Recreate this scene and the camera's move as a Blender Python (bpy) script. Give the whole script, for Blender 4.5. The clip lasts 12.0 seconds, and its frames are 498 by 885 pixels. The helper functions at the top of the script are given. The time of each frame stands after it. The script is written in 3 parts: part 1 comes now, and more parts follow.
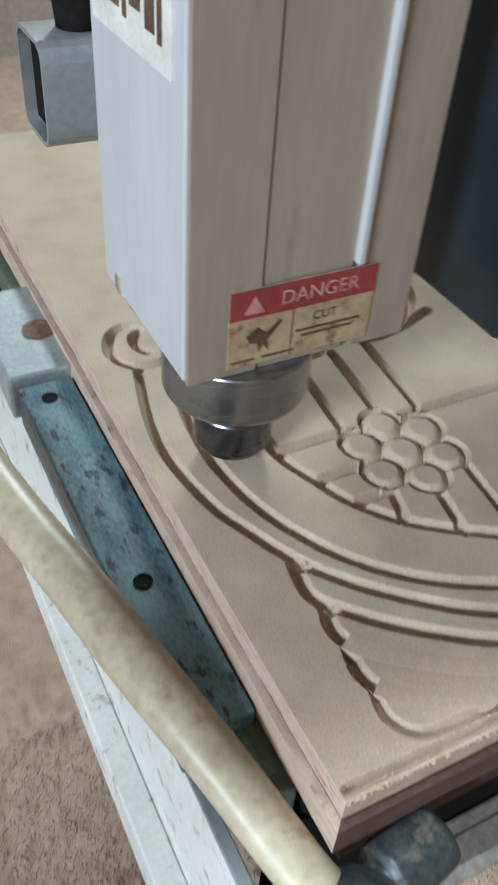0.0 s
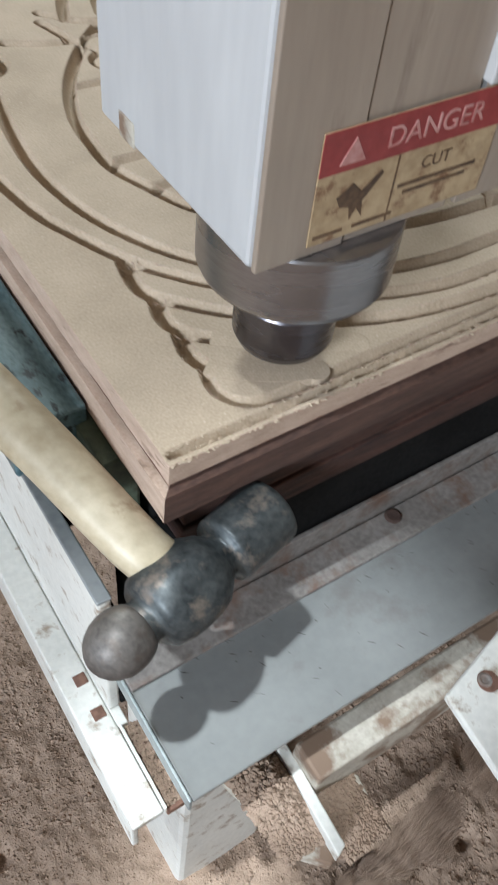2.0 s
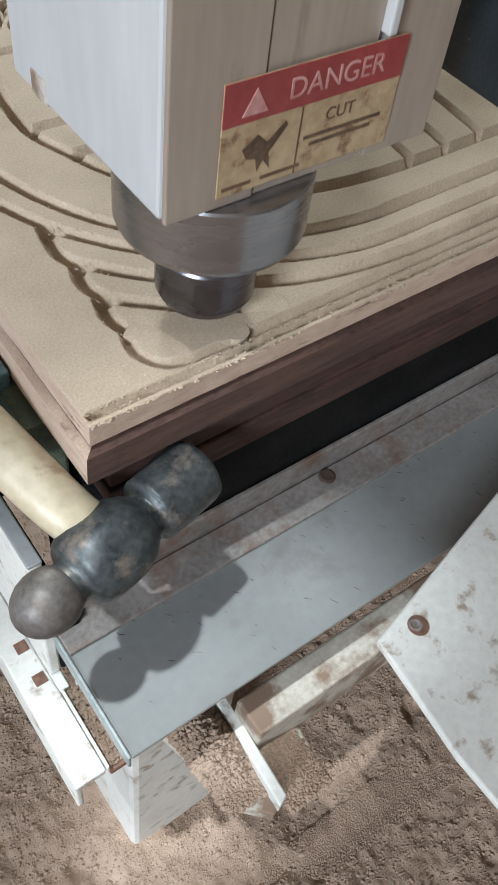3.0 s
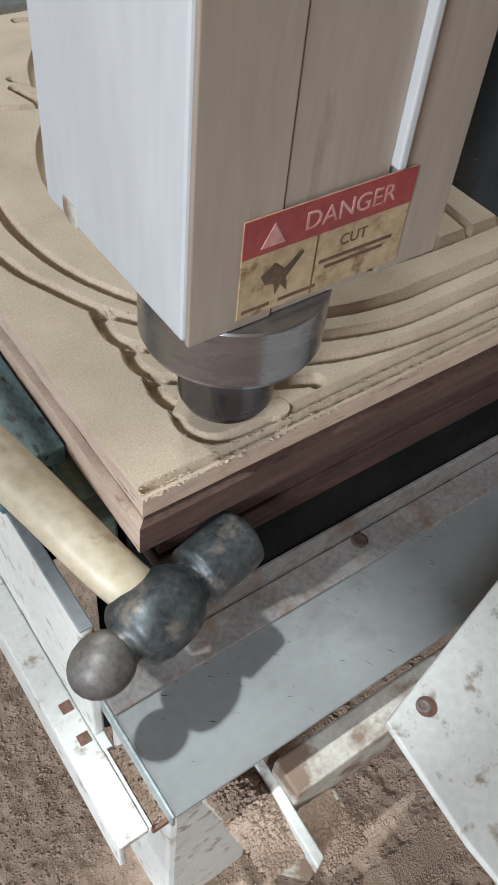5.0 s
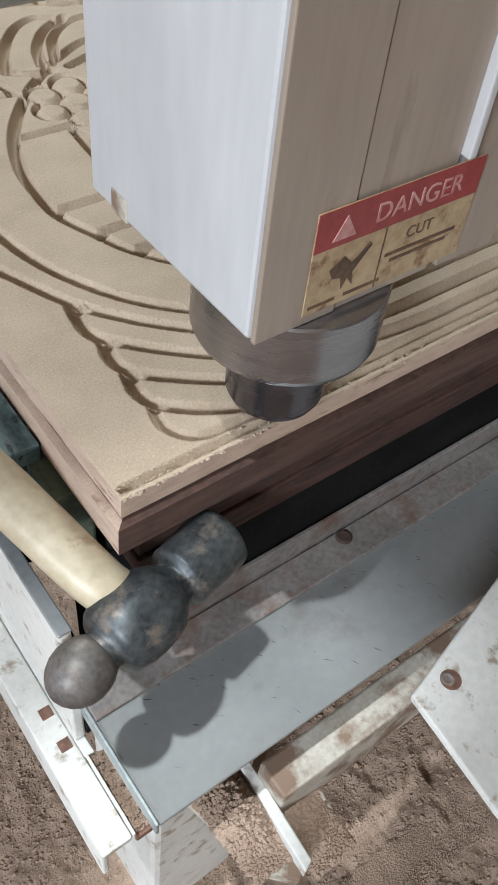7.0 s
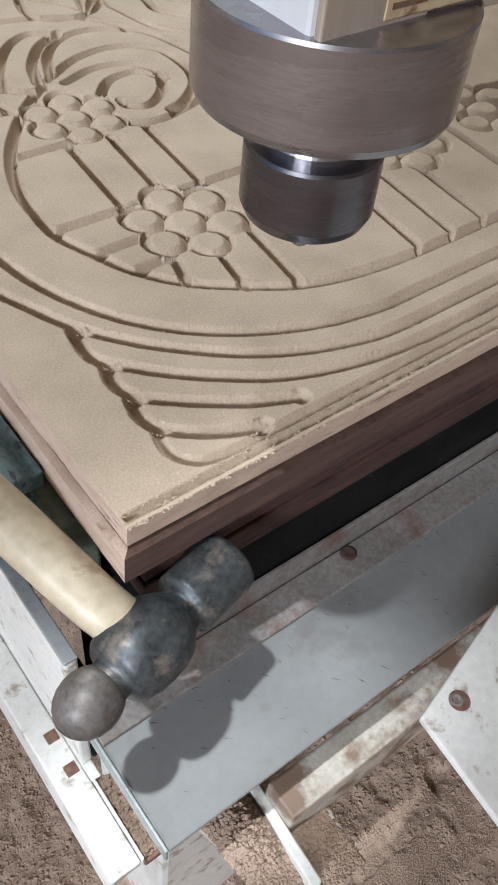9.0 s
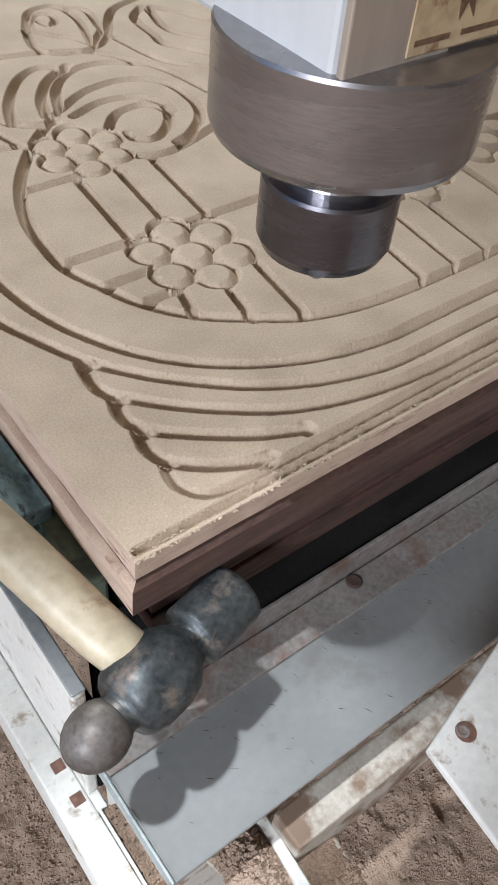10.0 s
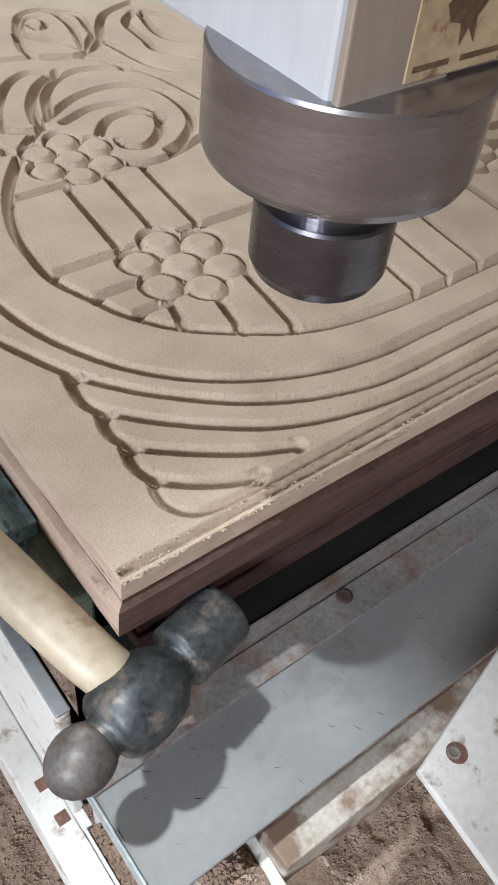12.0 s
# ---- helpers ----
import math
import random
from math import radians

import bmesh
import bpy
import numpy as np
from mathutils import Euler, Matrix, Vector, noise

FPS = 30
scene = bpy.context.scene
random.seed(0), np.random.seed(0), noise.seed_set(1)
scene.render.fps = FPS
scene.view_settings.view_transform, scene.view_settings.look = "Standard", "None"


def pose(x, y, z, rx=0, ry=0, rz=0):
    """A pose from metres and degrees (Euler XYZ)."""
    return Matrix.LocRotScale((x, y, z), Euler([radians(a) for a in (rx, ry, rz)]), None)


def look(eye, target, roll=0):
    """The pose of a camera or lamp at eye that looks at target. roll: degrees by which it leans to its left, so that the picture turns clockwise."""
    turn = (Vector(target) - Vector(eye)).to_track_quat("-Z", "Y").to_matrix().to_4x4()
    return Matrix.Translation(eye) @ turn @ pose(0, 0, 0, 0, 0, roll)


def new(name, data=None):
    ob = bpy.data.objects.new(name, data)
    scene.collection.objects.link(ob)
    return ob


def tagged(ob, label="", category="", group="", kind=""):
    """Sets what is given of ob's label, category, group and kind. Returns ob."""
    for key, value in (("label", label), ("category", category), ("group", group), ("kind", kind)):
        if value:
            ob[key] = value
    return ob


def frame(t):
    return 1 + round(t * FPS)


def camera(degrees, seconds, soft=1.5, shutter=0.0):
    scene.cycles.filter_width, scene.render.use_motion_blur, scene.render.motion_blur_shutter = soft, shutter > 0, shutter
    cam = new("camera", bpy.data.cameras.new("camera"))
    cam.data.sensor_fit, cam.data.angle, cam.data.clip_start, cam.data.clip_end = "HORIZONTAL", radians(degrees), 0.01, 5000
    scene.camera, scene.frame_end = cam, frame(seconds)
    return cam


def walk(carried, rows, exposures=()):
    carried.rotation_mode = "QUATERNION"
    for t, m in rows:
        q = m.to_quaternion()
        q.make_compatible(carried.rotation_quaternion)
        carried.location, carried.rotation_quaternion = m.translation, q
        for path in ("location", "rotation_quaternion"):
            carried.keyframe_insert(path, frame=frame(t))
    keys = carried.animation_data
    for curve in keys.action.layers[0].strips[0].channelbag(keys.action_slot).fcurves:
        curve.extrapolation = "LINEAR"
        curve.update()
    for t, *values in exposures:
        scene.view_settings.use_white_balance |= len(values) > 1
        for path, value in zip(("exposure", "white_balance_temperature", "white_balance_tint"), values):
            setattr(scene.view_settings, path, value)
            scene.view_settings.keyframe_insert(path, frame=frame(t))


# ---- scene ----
cam = camera(33.0, 12.0, shutter=0.4)
PATH = [
    (0, (-0.115, -0.106, 0.312), (0.625, 1.191, -1.019), 4.5),
    (0.5, (-0.102, -0.112, 0.305), (0.571, 1.069, -1.162), 2.0),
    (1, (-0.103, -0.164, 0.265), (0.686, 0.977, -1.177), 6.4),
    (1.5, (-0.099, -0.16, 0.259), (0.661, 0.917, -1.245), 6.2),
    (2, (-0.096, -0.164, 0.25), (0.698, 0.822, -1.299), 7.7),
    (2.5, (-0.093, -0.171, 0.239), (0.737, 0.73, -1.341), 8.8),
    (3, (-0.088, -0.181, 0.252), (0.759, 0.716, -1.323), 9.5),
    (3.5, (-0.086, -0.18, 0.256), (0.781, 0.752, -1.287), 8.9),
    (5.5, (-0.105, -0.182, 0.276), (0.749, 0.834, -1.22), 6.9),
    (6, (-0.099, -0.177, 0.27), (0.767, 0.826, -1.228), 7.6),
    (6.5, (-0.098, -0.178, 0.266), (0.786, 0.81, -1.231), 8.0),
    (8.5, (-0.094, -0.162, 0.265), (0.803, 0.795, -1.245), 7.6),
    (9, (-0.095, -0.166, 0.269), (0.804, 0.81, -1.228), 7.2),
    (9.5, (-0.097, -0.168, 0.276), (0.807, 0.829, -1.204), 6.8),
    (10, (-0.095, -0.163, 0.276), (0.814, 0.845, -1.193), 6.7),
    (10.5, (-0.092, -0.158, 0.276), (0.821, 0.851, -1.19), 7.0),
    (11, (-0.09, -0.156, 0.274), (0.831, 0.841, -1.195), 7.6),
    (11.5, (-0.088, -0.154, 0.274), (0.835, 0.841, -1.195), 7.7),
    (12, (-0.089, -0.156, 0.276), (0.838, 0.841, -1.189), 7.7),
]
walk(cam, [(t, look(eye, target, roll)) for t, eye, target, roll in PATH], [(0, 1.35, 5600, 0), (1, 1.3, 5900, 5), (3.5, 1.35, 5950, 5), (6.5, 1.3, 6050, 6), (8.5, 1.35, 6050, 9), (12, 1.35, 6050, 10)])


# ---- light ----
world = bpy.data.worlds.new("sky")
scene.world = world
world.use_nodes = True
sky = world.node_tree.nodes.new("ShaderNodeTexSky")
sky.sky_type, sky.sun_disc = "NISHITA", False
sky.sun_elevation, sky.sun_rotation = radians(76), radians(278)
world.node_tree.nodes["Background"].inputs["Strength"].default_value = 0.05
world.node_tree.links.new(sky.outputs["Color"], world.node_tree.nodes["Background"].inputs["Color"])
sun = new("sun", bpy.data.lights.new("sun", "SUN"))
sun.data.energy, sun.data.angle, sun.data.color = 1.6, radians(1.5), (0.98, 0.99, 0.98)
SUN_X, SUN_Y = 0.255, 0.012
sun.matrix_world = look((-SUN_X, -SUN_Y, 1.0), (0, 0, 0))
# daylight through the window in the far wall
window_light = new("window_light", bpy.data.lights.new("window_light", "AREA"))
window_light.data.shape, window_light.data.size, window_light.data.size_y = "RECTANGLE", 0.5, 0.5
window_light.data.energy, window_light.data.color = 23.0, (1.0, 1.0, 0.93)
window_light.matrix_world = look((1.28, 2.46, 1.46), (0.1, 0.1, 0))
# daylight over the low west wall
west_light = new("west_light", bpy.data.lights.new("west_light", "AREA"))
west_light.data.shape, west_light.data.size, west_light.data.size_y = "RECTANGLE", 1.2, 0.8
west_light.data.energy, west_light.data.color = 92.0, (0.97, 0.98, 1.0)
west_light.matrix_world = look((-3.8, -1.9, 2.2), (0, 0, 0))


# ---- materials ----
def mat(name, low, high, rough=0.6, metal=0.0, scale=30.0, fine=400.0, bump=0.2, depth=0.001, spread=0.12, stretch=(1, 1, 1), stain=None, stain_scale=12.0, stain_at=(0.58, 0.68), specular=0.5):
    """A surface with colour that varies at two scales, fine relief, and stains where given."""
    m = bpy.data.materials.new(name)
    m.use_nodes = True
    n, l = m.node_tree.nodes, m.node_tree.links
    p = n["Principled BSDF"]
    co = n.new("ShaderNodeTexCoord")
    mp = n.new("ShaderNodeMapping")
    mp.inputs["Scale"].default_value = stretch
    l.new(co.outputs["Object"], mp.inputs["Vector"])
    big, small = n.new("ShaderNodeTexNoise"), n.new("ShaderNodeTexNoise")
    big.inputs["Scale"].default_value, big.inputs["Detail"].default_value = scale, 5
    small.inputs["Scale"].default_value, small.inputs["Detail"].default_value = fine, 4
    for t in (big, small):
        l.new(mp.outputs["Vector"], t.inputs["Vector"])
    mix = n.new("ShaderNodeMath")
    mix.operation = "MULTIPLY_ADD"
    mix.inputs[1].default_value = 0.45
    l.new(small.outputs["Fac"], mix.inputs[0])
    half = n.new("ShaderNodeMath")
    half.operation = "MULTIPLY"
    half.inputs[1].default_value = 0.55
    l.new(big.outputs["Fac"], half.inputs[0])
    l.new(half.outputs["Value"], mix.inputs[2])
    ramp = n.new("ShaderNodeValToRGB")
    ramp.color_ramp.elements[0].position, ramp.color_ramp.elements[1].position = 0.5 - spread, 0.5 + spread
    ramp.color_ramp.elements[0].color, ramp.color_ramp.elements[1].color = (*low, 1), (*high, 1)
    l.new(mix.outputs["Value"], ramp.inputs["Fac"])
    colour = ramp.outputs["Color"]
    if stain:
        sn, sr, mx = n.new("ShaderNodeTexNoise"), n.new("ShaderNodeValToRGB"), n.new("ShaderNodeMixRGB")
        sn.inputs["Scale"].default_value, sn.inputs["Detail"].default_value = stain_scale, 8
        sn.inputs["Roughness"].default_value = 0.65
        l.new(mp.outputs["Vector"], sn.inputs["Vector"])
        sr.color_ramp.elements[0].position, sr.color_ramp.elements[1].position = stain_at
        l.new(sn.outputs["Fac"], sr.inputs["Fac"])
        l.new(sr.outputs["Color"], mx.inputs["Fac"])
        l.new(colour, mx.inputs["Color1"])
        mx.inputs["Color2"].default_value = (*stain, 1)
        colour = mx.outputs["Color"]
    l.new(colour, p.inputs["Base Color"])
    rr = n.new("ShaderNodeMapRange")
    rr.inputs["To Min"].default_value, rr.inputs["To Max"].default_value = max(0.03, rough - 0.12), min(1, rough + 0.12)
    l.new(big.outputs["Fac"], rr.inputs["Value"])
    l.new(rr.outputs["Result"], p.inputs["Roughness"])
    p.inputs["Metallic"].default_value = metal
    p.inputs["Specular IOR Level"].default_value = specular
    b = n.new("ShaderNodeBump")
    b.inputs["Strength"].default_value, b.inputs["Distance"].default_value = bump, depth
    l.new(mix.outputs["Value"], b.inputs["Height"])
    l.new(b.outputs["Normal"], p.inputs["Normal"])
    return m


MDF = mat("mdf", (0.41, 0.328, 0.24), (0.55, 0.45, 0.345), 0.75, scale=25, fine=900, bump=0.5, depth=0.0005, spread=0.12, stain=(0.62, 0.53, 0.43), stain_scale=520, stain_at=(0.62, 0.69), specular=0.15)
MDF_CUT = mat("mdf_cut_edge", (0.40, 0.29, 0.22), (0.56, 0.43, 0.345), 0.85, scale=60, fine=900, bump=0.5, depth=0.001, spread=0.15, stretch=(1, 1, 4), stain=(0.16, 0.10, 0.07), stain_scale=40, stain_at=(0.60, 0.70))
# red-brown front wood, darkened to carry that side's shade
MDF_FRONT_SHADED = mat("shaded_front_edge", (0.050, 0.026, 0.020), (0.115, 0.062, 0.045), 0.85, scale=40, fine=500, bump=0.5, depth=0.001, stretch=(0.5, 1, 6), stain=(0.08, 0.045, 0.035), stain_scale=30, stain_at=(0.52, 0.66))
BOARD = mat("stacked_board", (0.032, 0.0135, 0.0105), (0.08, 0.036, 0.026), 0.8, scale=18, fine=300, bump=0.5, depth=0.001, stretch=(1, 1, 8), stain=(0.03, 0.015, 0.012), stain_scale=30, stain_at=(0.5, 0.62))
# near black, for dark parts and for shade filled into gaps
DARK = mat("dark_steel_and_shade", (0.004, 0.0042, 0.0045), (0.014, 0.0138, 0.014), 0.8, scale=30, fine=300, bump=0.2, specular=0.12)
NAVY = mat("dark_blue_paint", (0.008, 0.012, 0.016), (0.02, 0.027, 0.033), 0.4, scale=25, fine=600, bump=0.2, stain=(0.2, 0.19, 0.17), stain_scale=260, stain_at=(0.68, 0.75))
WHITE_FRAME = mat("white_frame_paint", (0.62, 0.62, 0.585), (0.76, 0.755, 0.715), 0.5, scale=14, fine=240, bump=0.15, depth=0.0008, stain=(0.34, 0.28, 0.22), stain_scale=60, stain_at=(0.56, 0.66))
WHITE_DUSTY = mat("dusty_white_paint", (0.40, 0.36, 0.30), (0.58, 0.55, 0.48), 0.7, scale=30, fine=300, bump=0.3, depth=0.001, stain=(0.22, 0.15, 0.105), stain_scale=28, stain_at=(0.45, 0.56))
WHITE_CASE = mat("white_case_paint", (0.47, 0.475, 0.49), (0.56, 0.565, 0.575), 0.35, scale=14, fine=60, bump=0.03, depth=0.0005, spread=0.2, stretch=(1, 2.5, 0.5))
ALU = mat("brushed_aluminium", (0.35, 0.29, 0.24), (0.47, 0.40, 0.335), 0.46, 0.4, scale=10, fine=90, bump=0.03, depth=0.0005, spread=0.25, stretch=(3, 3, 0.4), stain=(0.22, 0.17, 0.13), stain_scale=22, stain_at=(0.60, 0.80))
STEEL = mat("turned_steel", (0.29, 0.285, 0.30), (0.38, 0.37, 0.385), 0.27, 0.95, scale=20, fine=300, bump=0.05, depth=0.0003, stretch=(0.6, 0.6, 5), stain=(0.24, 0.19, 0.16), stain_scale=25, stain_at=(0.62, 0.9))
NUT = mat("blued_steel", (0.12, 0.115, 0.13), (0.16, 0.155, 0.175), 0.28, 0.95, scale=30, fine=300, bump=0.05, depth=0.0003, stretch=(1, 1, 6))
PLATE = mat("galvanised_plate", (0.275, 0.285, 0.282), (0.355, 0.365, 0.36), 0.34, 0.4, scale=12, fine=160, bump=0.03, depth=0.0005, spread=0.25, stain=(0.20, 0.17, 0.155), stain_scale=22, stain_at=(0.56, 0.85))
FORGED = mat("forged_steel", (0.030, 0.036, 0.040), (0.105, 0.115, 0.118), 0.46, 0.55, scale=60, fine=320, bump=0.5, depth=0.0009, spread=0.14, stain=(0.26, 0.215, 0.18), stain_scale=75, stain_at=(0.53, 0.70))
PEIN = mat("worn_pein", (0.075, 0.068, 0.064), (0.155, 0.14, 0.13), 0.5, 0.45, scale=70, fine=400, bump=0.3, depth=0.0006, stain=(0.10, 0.075, 0.06), stain_scale=60, stain_at=(0.55, 0.7))
DARK_MARK = mat("dark_brown_mark", (0.035, 0.022, 0.018), (0.07, 0.042, 0.034), 0.8, scale=60, bump=0.4)
RAIL_DUST_AND_SHADE = mat("dusty_shaded_rail", (0.15, 0.135, 0.125), (0.27, 0.25, 0.235), 0.6, 0.1, scale=30, fine=300, bump=0.3, stain=(0.16, 0.10, 0.075), stain_scale=40, stain_at=(0.5, 0.66))
HANDLE = mat("worn_ash_wood", (0.31, 0.25, 0.16), (0.52, 0.45, 0.325), 0.40, scale=14, fine=160, bump=0.15, depth=0.0008, spread=0.16, stain=(0.20, 0.12, 0.06), stain_scale=45, stain_at=(0.58, 0.74))
BLUE = mat("blue_painted_bar", (0.05, 0.105, 0.13), (0.15, 0.25, 0.285), 0.34, scale=70, fine=500, bump=0.25, depth=0.0008, stretch=(1, 0.45, 1), stain=(0.015, 0.03, 0.04), stain_scale=120, stain_at=(0.56, 0.62))
GREEN = mat("green_painted_rail", (0.06, 0.085, 0.06), (0.12, 0.15, 0.105), 0.6, scale=40, fine=300, bump=0.3, stain=(0.05, 0.03, 0.02), stain_scale=60)
ZINC = mat("zinc_bar", (0.30, 0.34, 0.35), (0.46, 0.50, 0.50), 0.5, 0.5, scale=30, fine=300, bump=0.15, stain=(0.75, 0.78, 0.76), stain_scale=70, stain_at=(0.66, 0.7))
DUST = mat("sawdust", (0.25, 0.175, 0.125), (0.46, 0.345, 0.265), 0.95, scale=45, fine=600, bump=1.0, depth=0.002, spread=0.2)
GREY = mat("grey_sheet", (0.26, 0.28, 0.29), (0.36, 0.38, 0.39), 0.35, 0.4, scale=20, fine=200, bump=0.08)
RED = mat("red_label_ink", (0.22, 0.028, 0.03), (0.30, 0.048, 0.048), 0.4, scale=40, fine=300, bump=0.05, stain=(0.22, 0.03, 0.03), stain_scale=60)
YELLOW = mat("yellow_label_paper", (0.33, 0.235, 0.135), (0.46, 0.35, 0.215), 0.55, scale=40, fine=300, bump=0.05, stain=(0.20, 0.11, 0.06), stain_scale=110, stain_at=(0.54, 0.66))
INK = mat("dark_ink", (0.06, 0.035, 0.022), (0.15, 0.09, 0.05), 0.5, scale=60, bump=0.02)
PRINT = mat("faded_print", (0.38, 0.14, 0.13), (0.52, 0.30, 0.28), 0.5, scale=90, bump=0.02)
PALE = mat("pale_paper", (0.62, 0.58, 0.53), (0.76, 0.73, 0.69), 0.5, scale=60, bump=0.02)
PLASTER = mat("workshop_wall", (0.30, 0.25, 0.20), (0.42, 0.36, 0.30), 0.9, scale=3, fine=60, bump=0.3, depth=0.004)
# rusty steel, and the shade coloured into the panel's layer gap
RUST_AND_SHADE = mat("rusty_steel_and_shade", (0.10, 0.05, 0.035), (0.22, 0.12, 0.085), 0.8, scale=40, fine=300, bump=0.4)


# ---- building helpers ----
def thing(name, label, category, kind="", at=(0, 0, 0), group=""):
    ob = new(name)
    ob.empty_display_size = 0.02
    ob.location = at
    return tagged(ob, label, category, group, kind)


def part(name, bm, material, parent=None, label="", smooth=False):
    """Links a bmesh as one mesh object under a thing or a part."""
    me = bpy.data.meshes.new(name)
    if smooth:
        for f in bm.faces:
            f.smooth = True
    bm.to_mesh(me)
    bm.free()
    me.materials.append(material)
    ob = new(name, me)
    if parent:
        ob.parent = parent
    if label:
        tagged(ob, label)
    return ob


def box(x0, x1, y0, y1, z0, z1, bevel=0.001, segments=2, bm=None):
    bm = bm or bmesh.new()
    r = bmesh.ops.create_cube(bm, size=1.0)
    for v in r["verts"]:
        v.co = Vector(((x0 + x1) / 2 + v.co.x * (x1 - x0), (y0 + y1) / 2 + v.co.y * (y1 - y0), (z0 + z1) / 2 + v.co.z * (z1 - z0)))
    if bevel:
        es = list({e for v in r["verts"] for e in v.link_edges})
        bmesh.ops.bevel(bm, geom=es, offset=bevel, segments=segments, affect="EDGES", profile=0.5)
    return bm


def lathe(profile, segments=64, bm=None, m=None):
    """A turned body from (radius, height) pairs round the z axis."""
    bm = bm or bmesh.new()
    rings = []
    for r, z in profile:
        ring = []
        for k in range(segments):
            a = 2 * math.pi * k / segments
            co = Vector((r * math.cos(a), r * math.sin(a), z))
            ring.append(bm.verts.new(m @ co if m else co))
        rings.append(ring)
    for a, b in zip(rings, rings[1:]):
        for k in range(segments):
            bm.faces.new((a[k], a[(k + 1) % segments], b[(k + 1) % segments], b[k]))
    bm.faces.new(list(reversed(rings[0])))
    bm.faces.new(rings[-1])
    bmesh.ops.recalc_face_normals(bm, faces=bm.faces)
    return bm


def prism(outline, z0, z1, bevel=0.0):
    """An upright body over a flat outline of (x, y)."""
    bm = bmesh.new()
    low = [bm.verts.new((x, y, z0)) for x, y in outline]
    high = [bm.verts.new((x, y, z1)) for x, y in outline]
    n = len(outline)
    for k in range(n):
        bm.faces.new((low[k], low[(k + 1) % n], high[(k + 1) % n], high[k]))
    bm.faces.new(list(reversed(low)))
    bm.faces.new(high)
    bmesh.ops.recalc_face_normals(bm, faces=bm.faces)
    if bevel:
        bmesh.ops.bevel(bm, geom=list(bm.edges), offset=bevel, segments=2, affect="EDGES", profile=0.5)
    return bm


def spline(points, steps=10):
    """A smooth line through the points."""
    p = [Vector(q) for q in points]
    p = [2 * p[0] - p[1]] + p + [2 * p[-1] - p[-2]]
    out = []
    for a, b, c, d in zip(p, p[1:], p[2:], p[3:]):
        for k in range(steps):
            t = k / steps
            out.append(0.5 * (2 * b + (c - a) * t + (2 * a - 5 * b + 4 * c - d) * t * t + (3 * b - a - 3 * c + d) * t ** 3))
    return out + [p[-2]]


def sweep(points, radii, flat=1.0, segments=24):
    """A round body along a line; radii at each point."""
    bm = bmesh.new()
    rings = []
    for k, c in enumerate(points):
        d = (points[min(k + 1, len(points) - 1)] - points[max(k - 1, 0)]).normalized()
        side = d.cross(Vector((0, 0, 1))).normalized()
        up = side.cross(d)
        rings.append([bm.verts.new(c + radii[k] * (math.cos(a) * side + flat * math.sin(a) * up)) for a in (2 * math.pi * s / segments for s in range(segments))])
    for a, b in zip(rings, rings[1:]):
        for k in range(segments):
            bm.faces.new((a[k], a[(k + 1) % segments], b[(k + 1) % segments], b[k]))
    bm.faces.new(list(reversed(rings[0])))
    bm.faces.new(rings[-1])
    bmesh.ops.recalc_face_normals(bm, faces=bm.faces)
    return bm


def writing(name, text, size, material, parent, m, label=""):
    cu = bpy.data.curves.new(name, "FONT")
    cu.body, cu.size, cu.extrude, cu.align_x, cu.align_y = text, size, 0.00015, "CENTER", "CENTER"
    tmp = bpy.data.objects.new(name, cu)
    scene.collection.objects.link(tmp)
    me = bpy.data.meshes.new_from_object(tmp.evaluated_get(bpy.context.evaluated_depsgraph_get()))
    bpy.data.objects.remove(tmp)
    me.transform(m)
    me.materials.clear()
    me.materials.append(material)
    ob = new(name, me)
    ob.parent = parent
    if label:
        tagged(ob, label)
    return ob


def grid_mesh(name, xs, ys, height, material, parent=None):
    """A sheet over the grid lines xs, ys at the given heights (len(ys) x len(xs))."""
    nx, ny = len(xs), len(ys)
    co = np.empty((ny, nx, 3), np.float32)
    co[..., 0], co[..., 1], co[..., 2] = xs[None, :], ys[:, None], height
    i = (np.arange(ny - 1)[:, None] * nx + np.arange(nx - 1)[None, :]).ravel()
    quads = np.stack([i, i + 1, i + nx + 1, i + nx], 1).astype(np.int32)
    me = bpy.data.meshes.new(name)
    me.vertices.add(nx * ny)
    me.vertices.foreach_set("co", co.ravel())
    me.loops.add(quads.size)
    me.loops.foreach_set("vertex_index", quads.ravel())
    me.polygons.add(len(quads))
    me.polygons.foreach_set("loop_start", np.arange(0, quads.size, 4, dtype=np.int32))
    me.polygons.foreach_set("use_smooth", np.ones(len(quads), bool))
    me.update(calc_edges=True)
    me.materials.append(material)
    ob = new(name, me)
    if parent:
        ob.parent = parent
    return ob


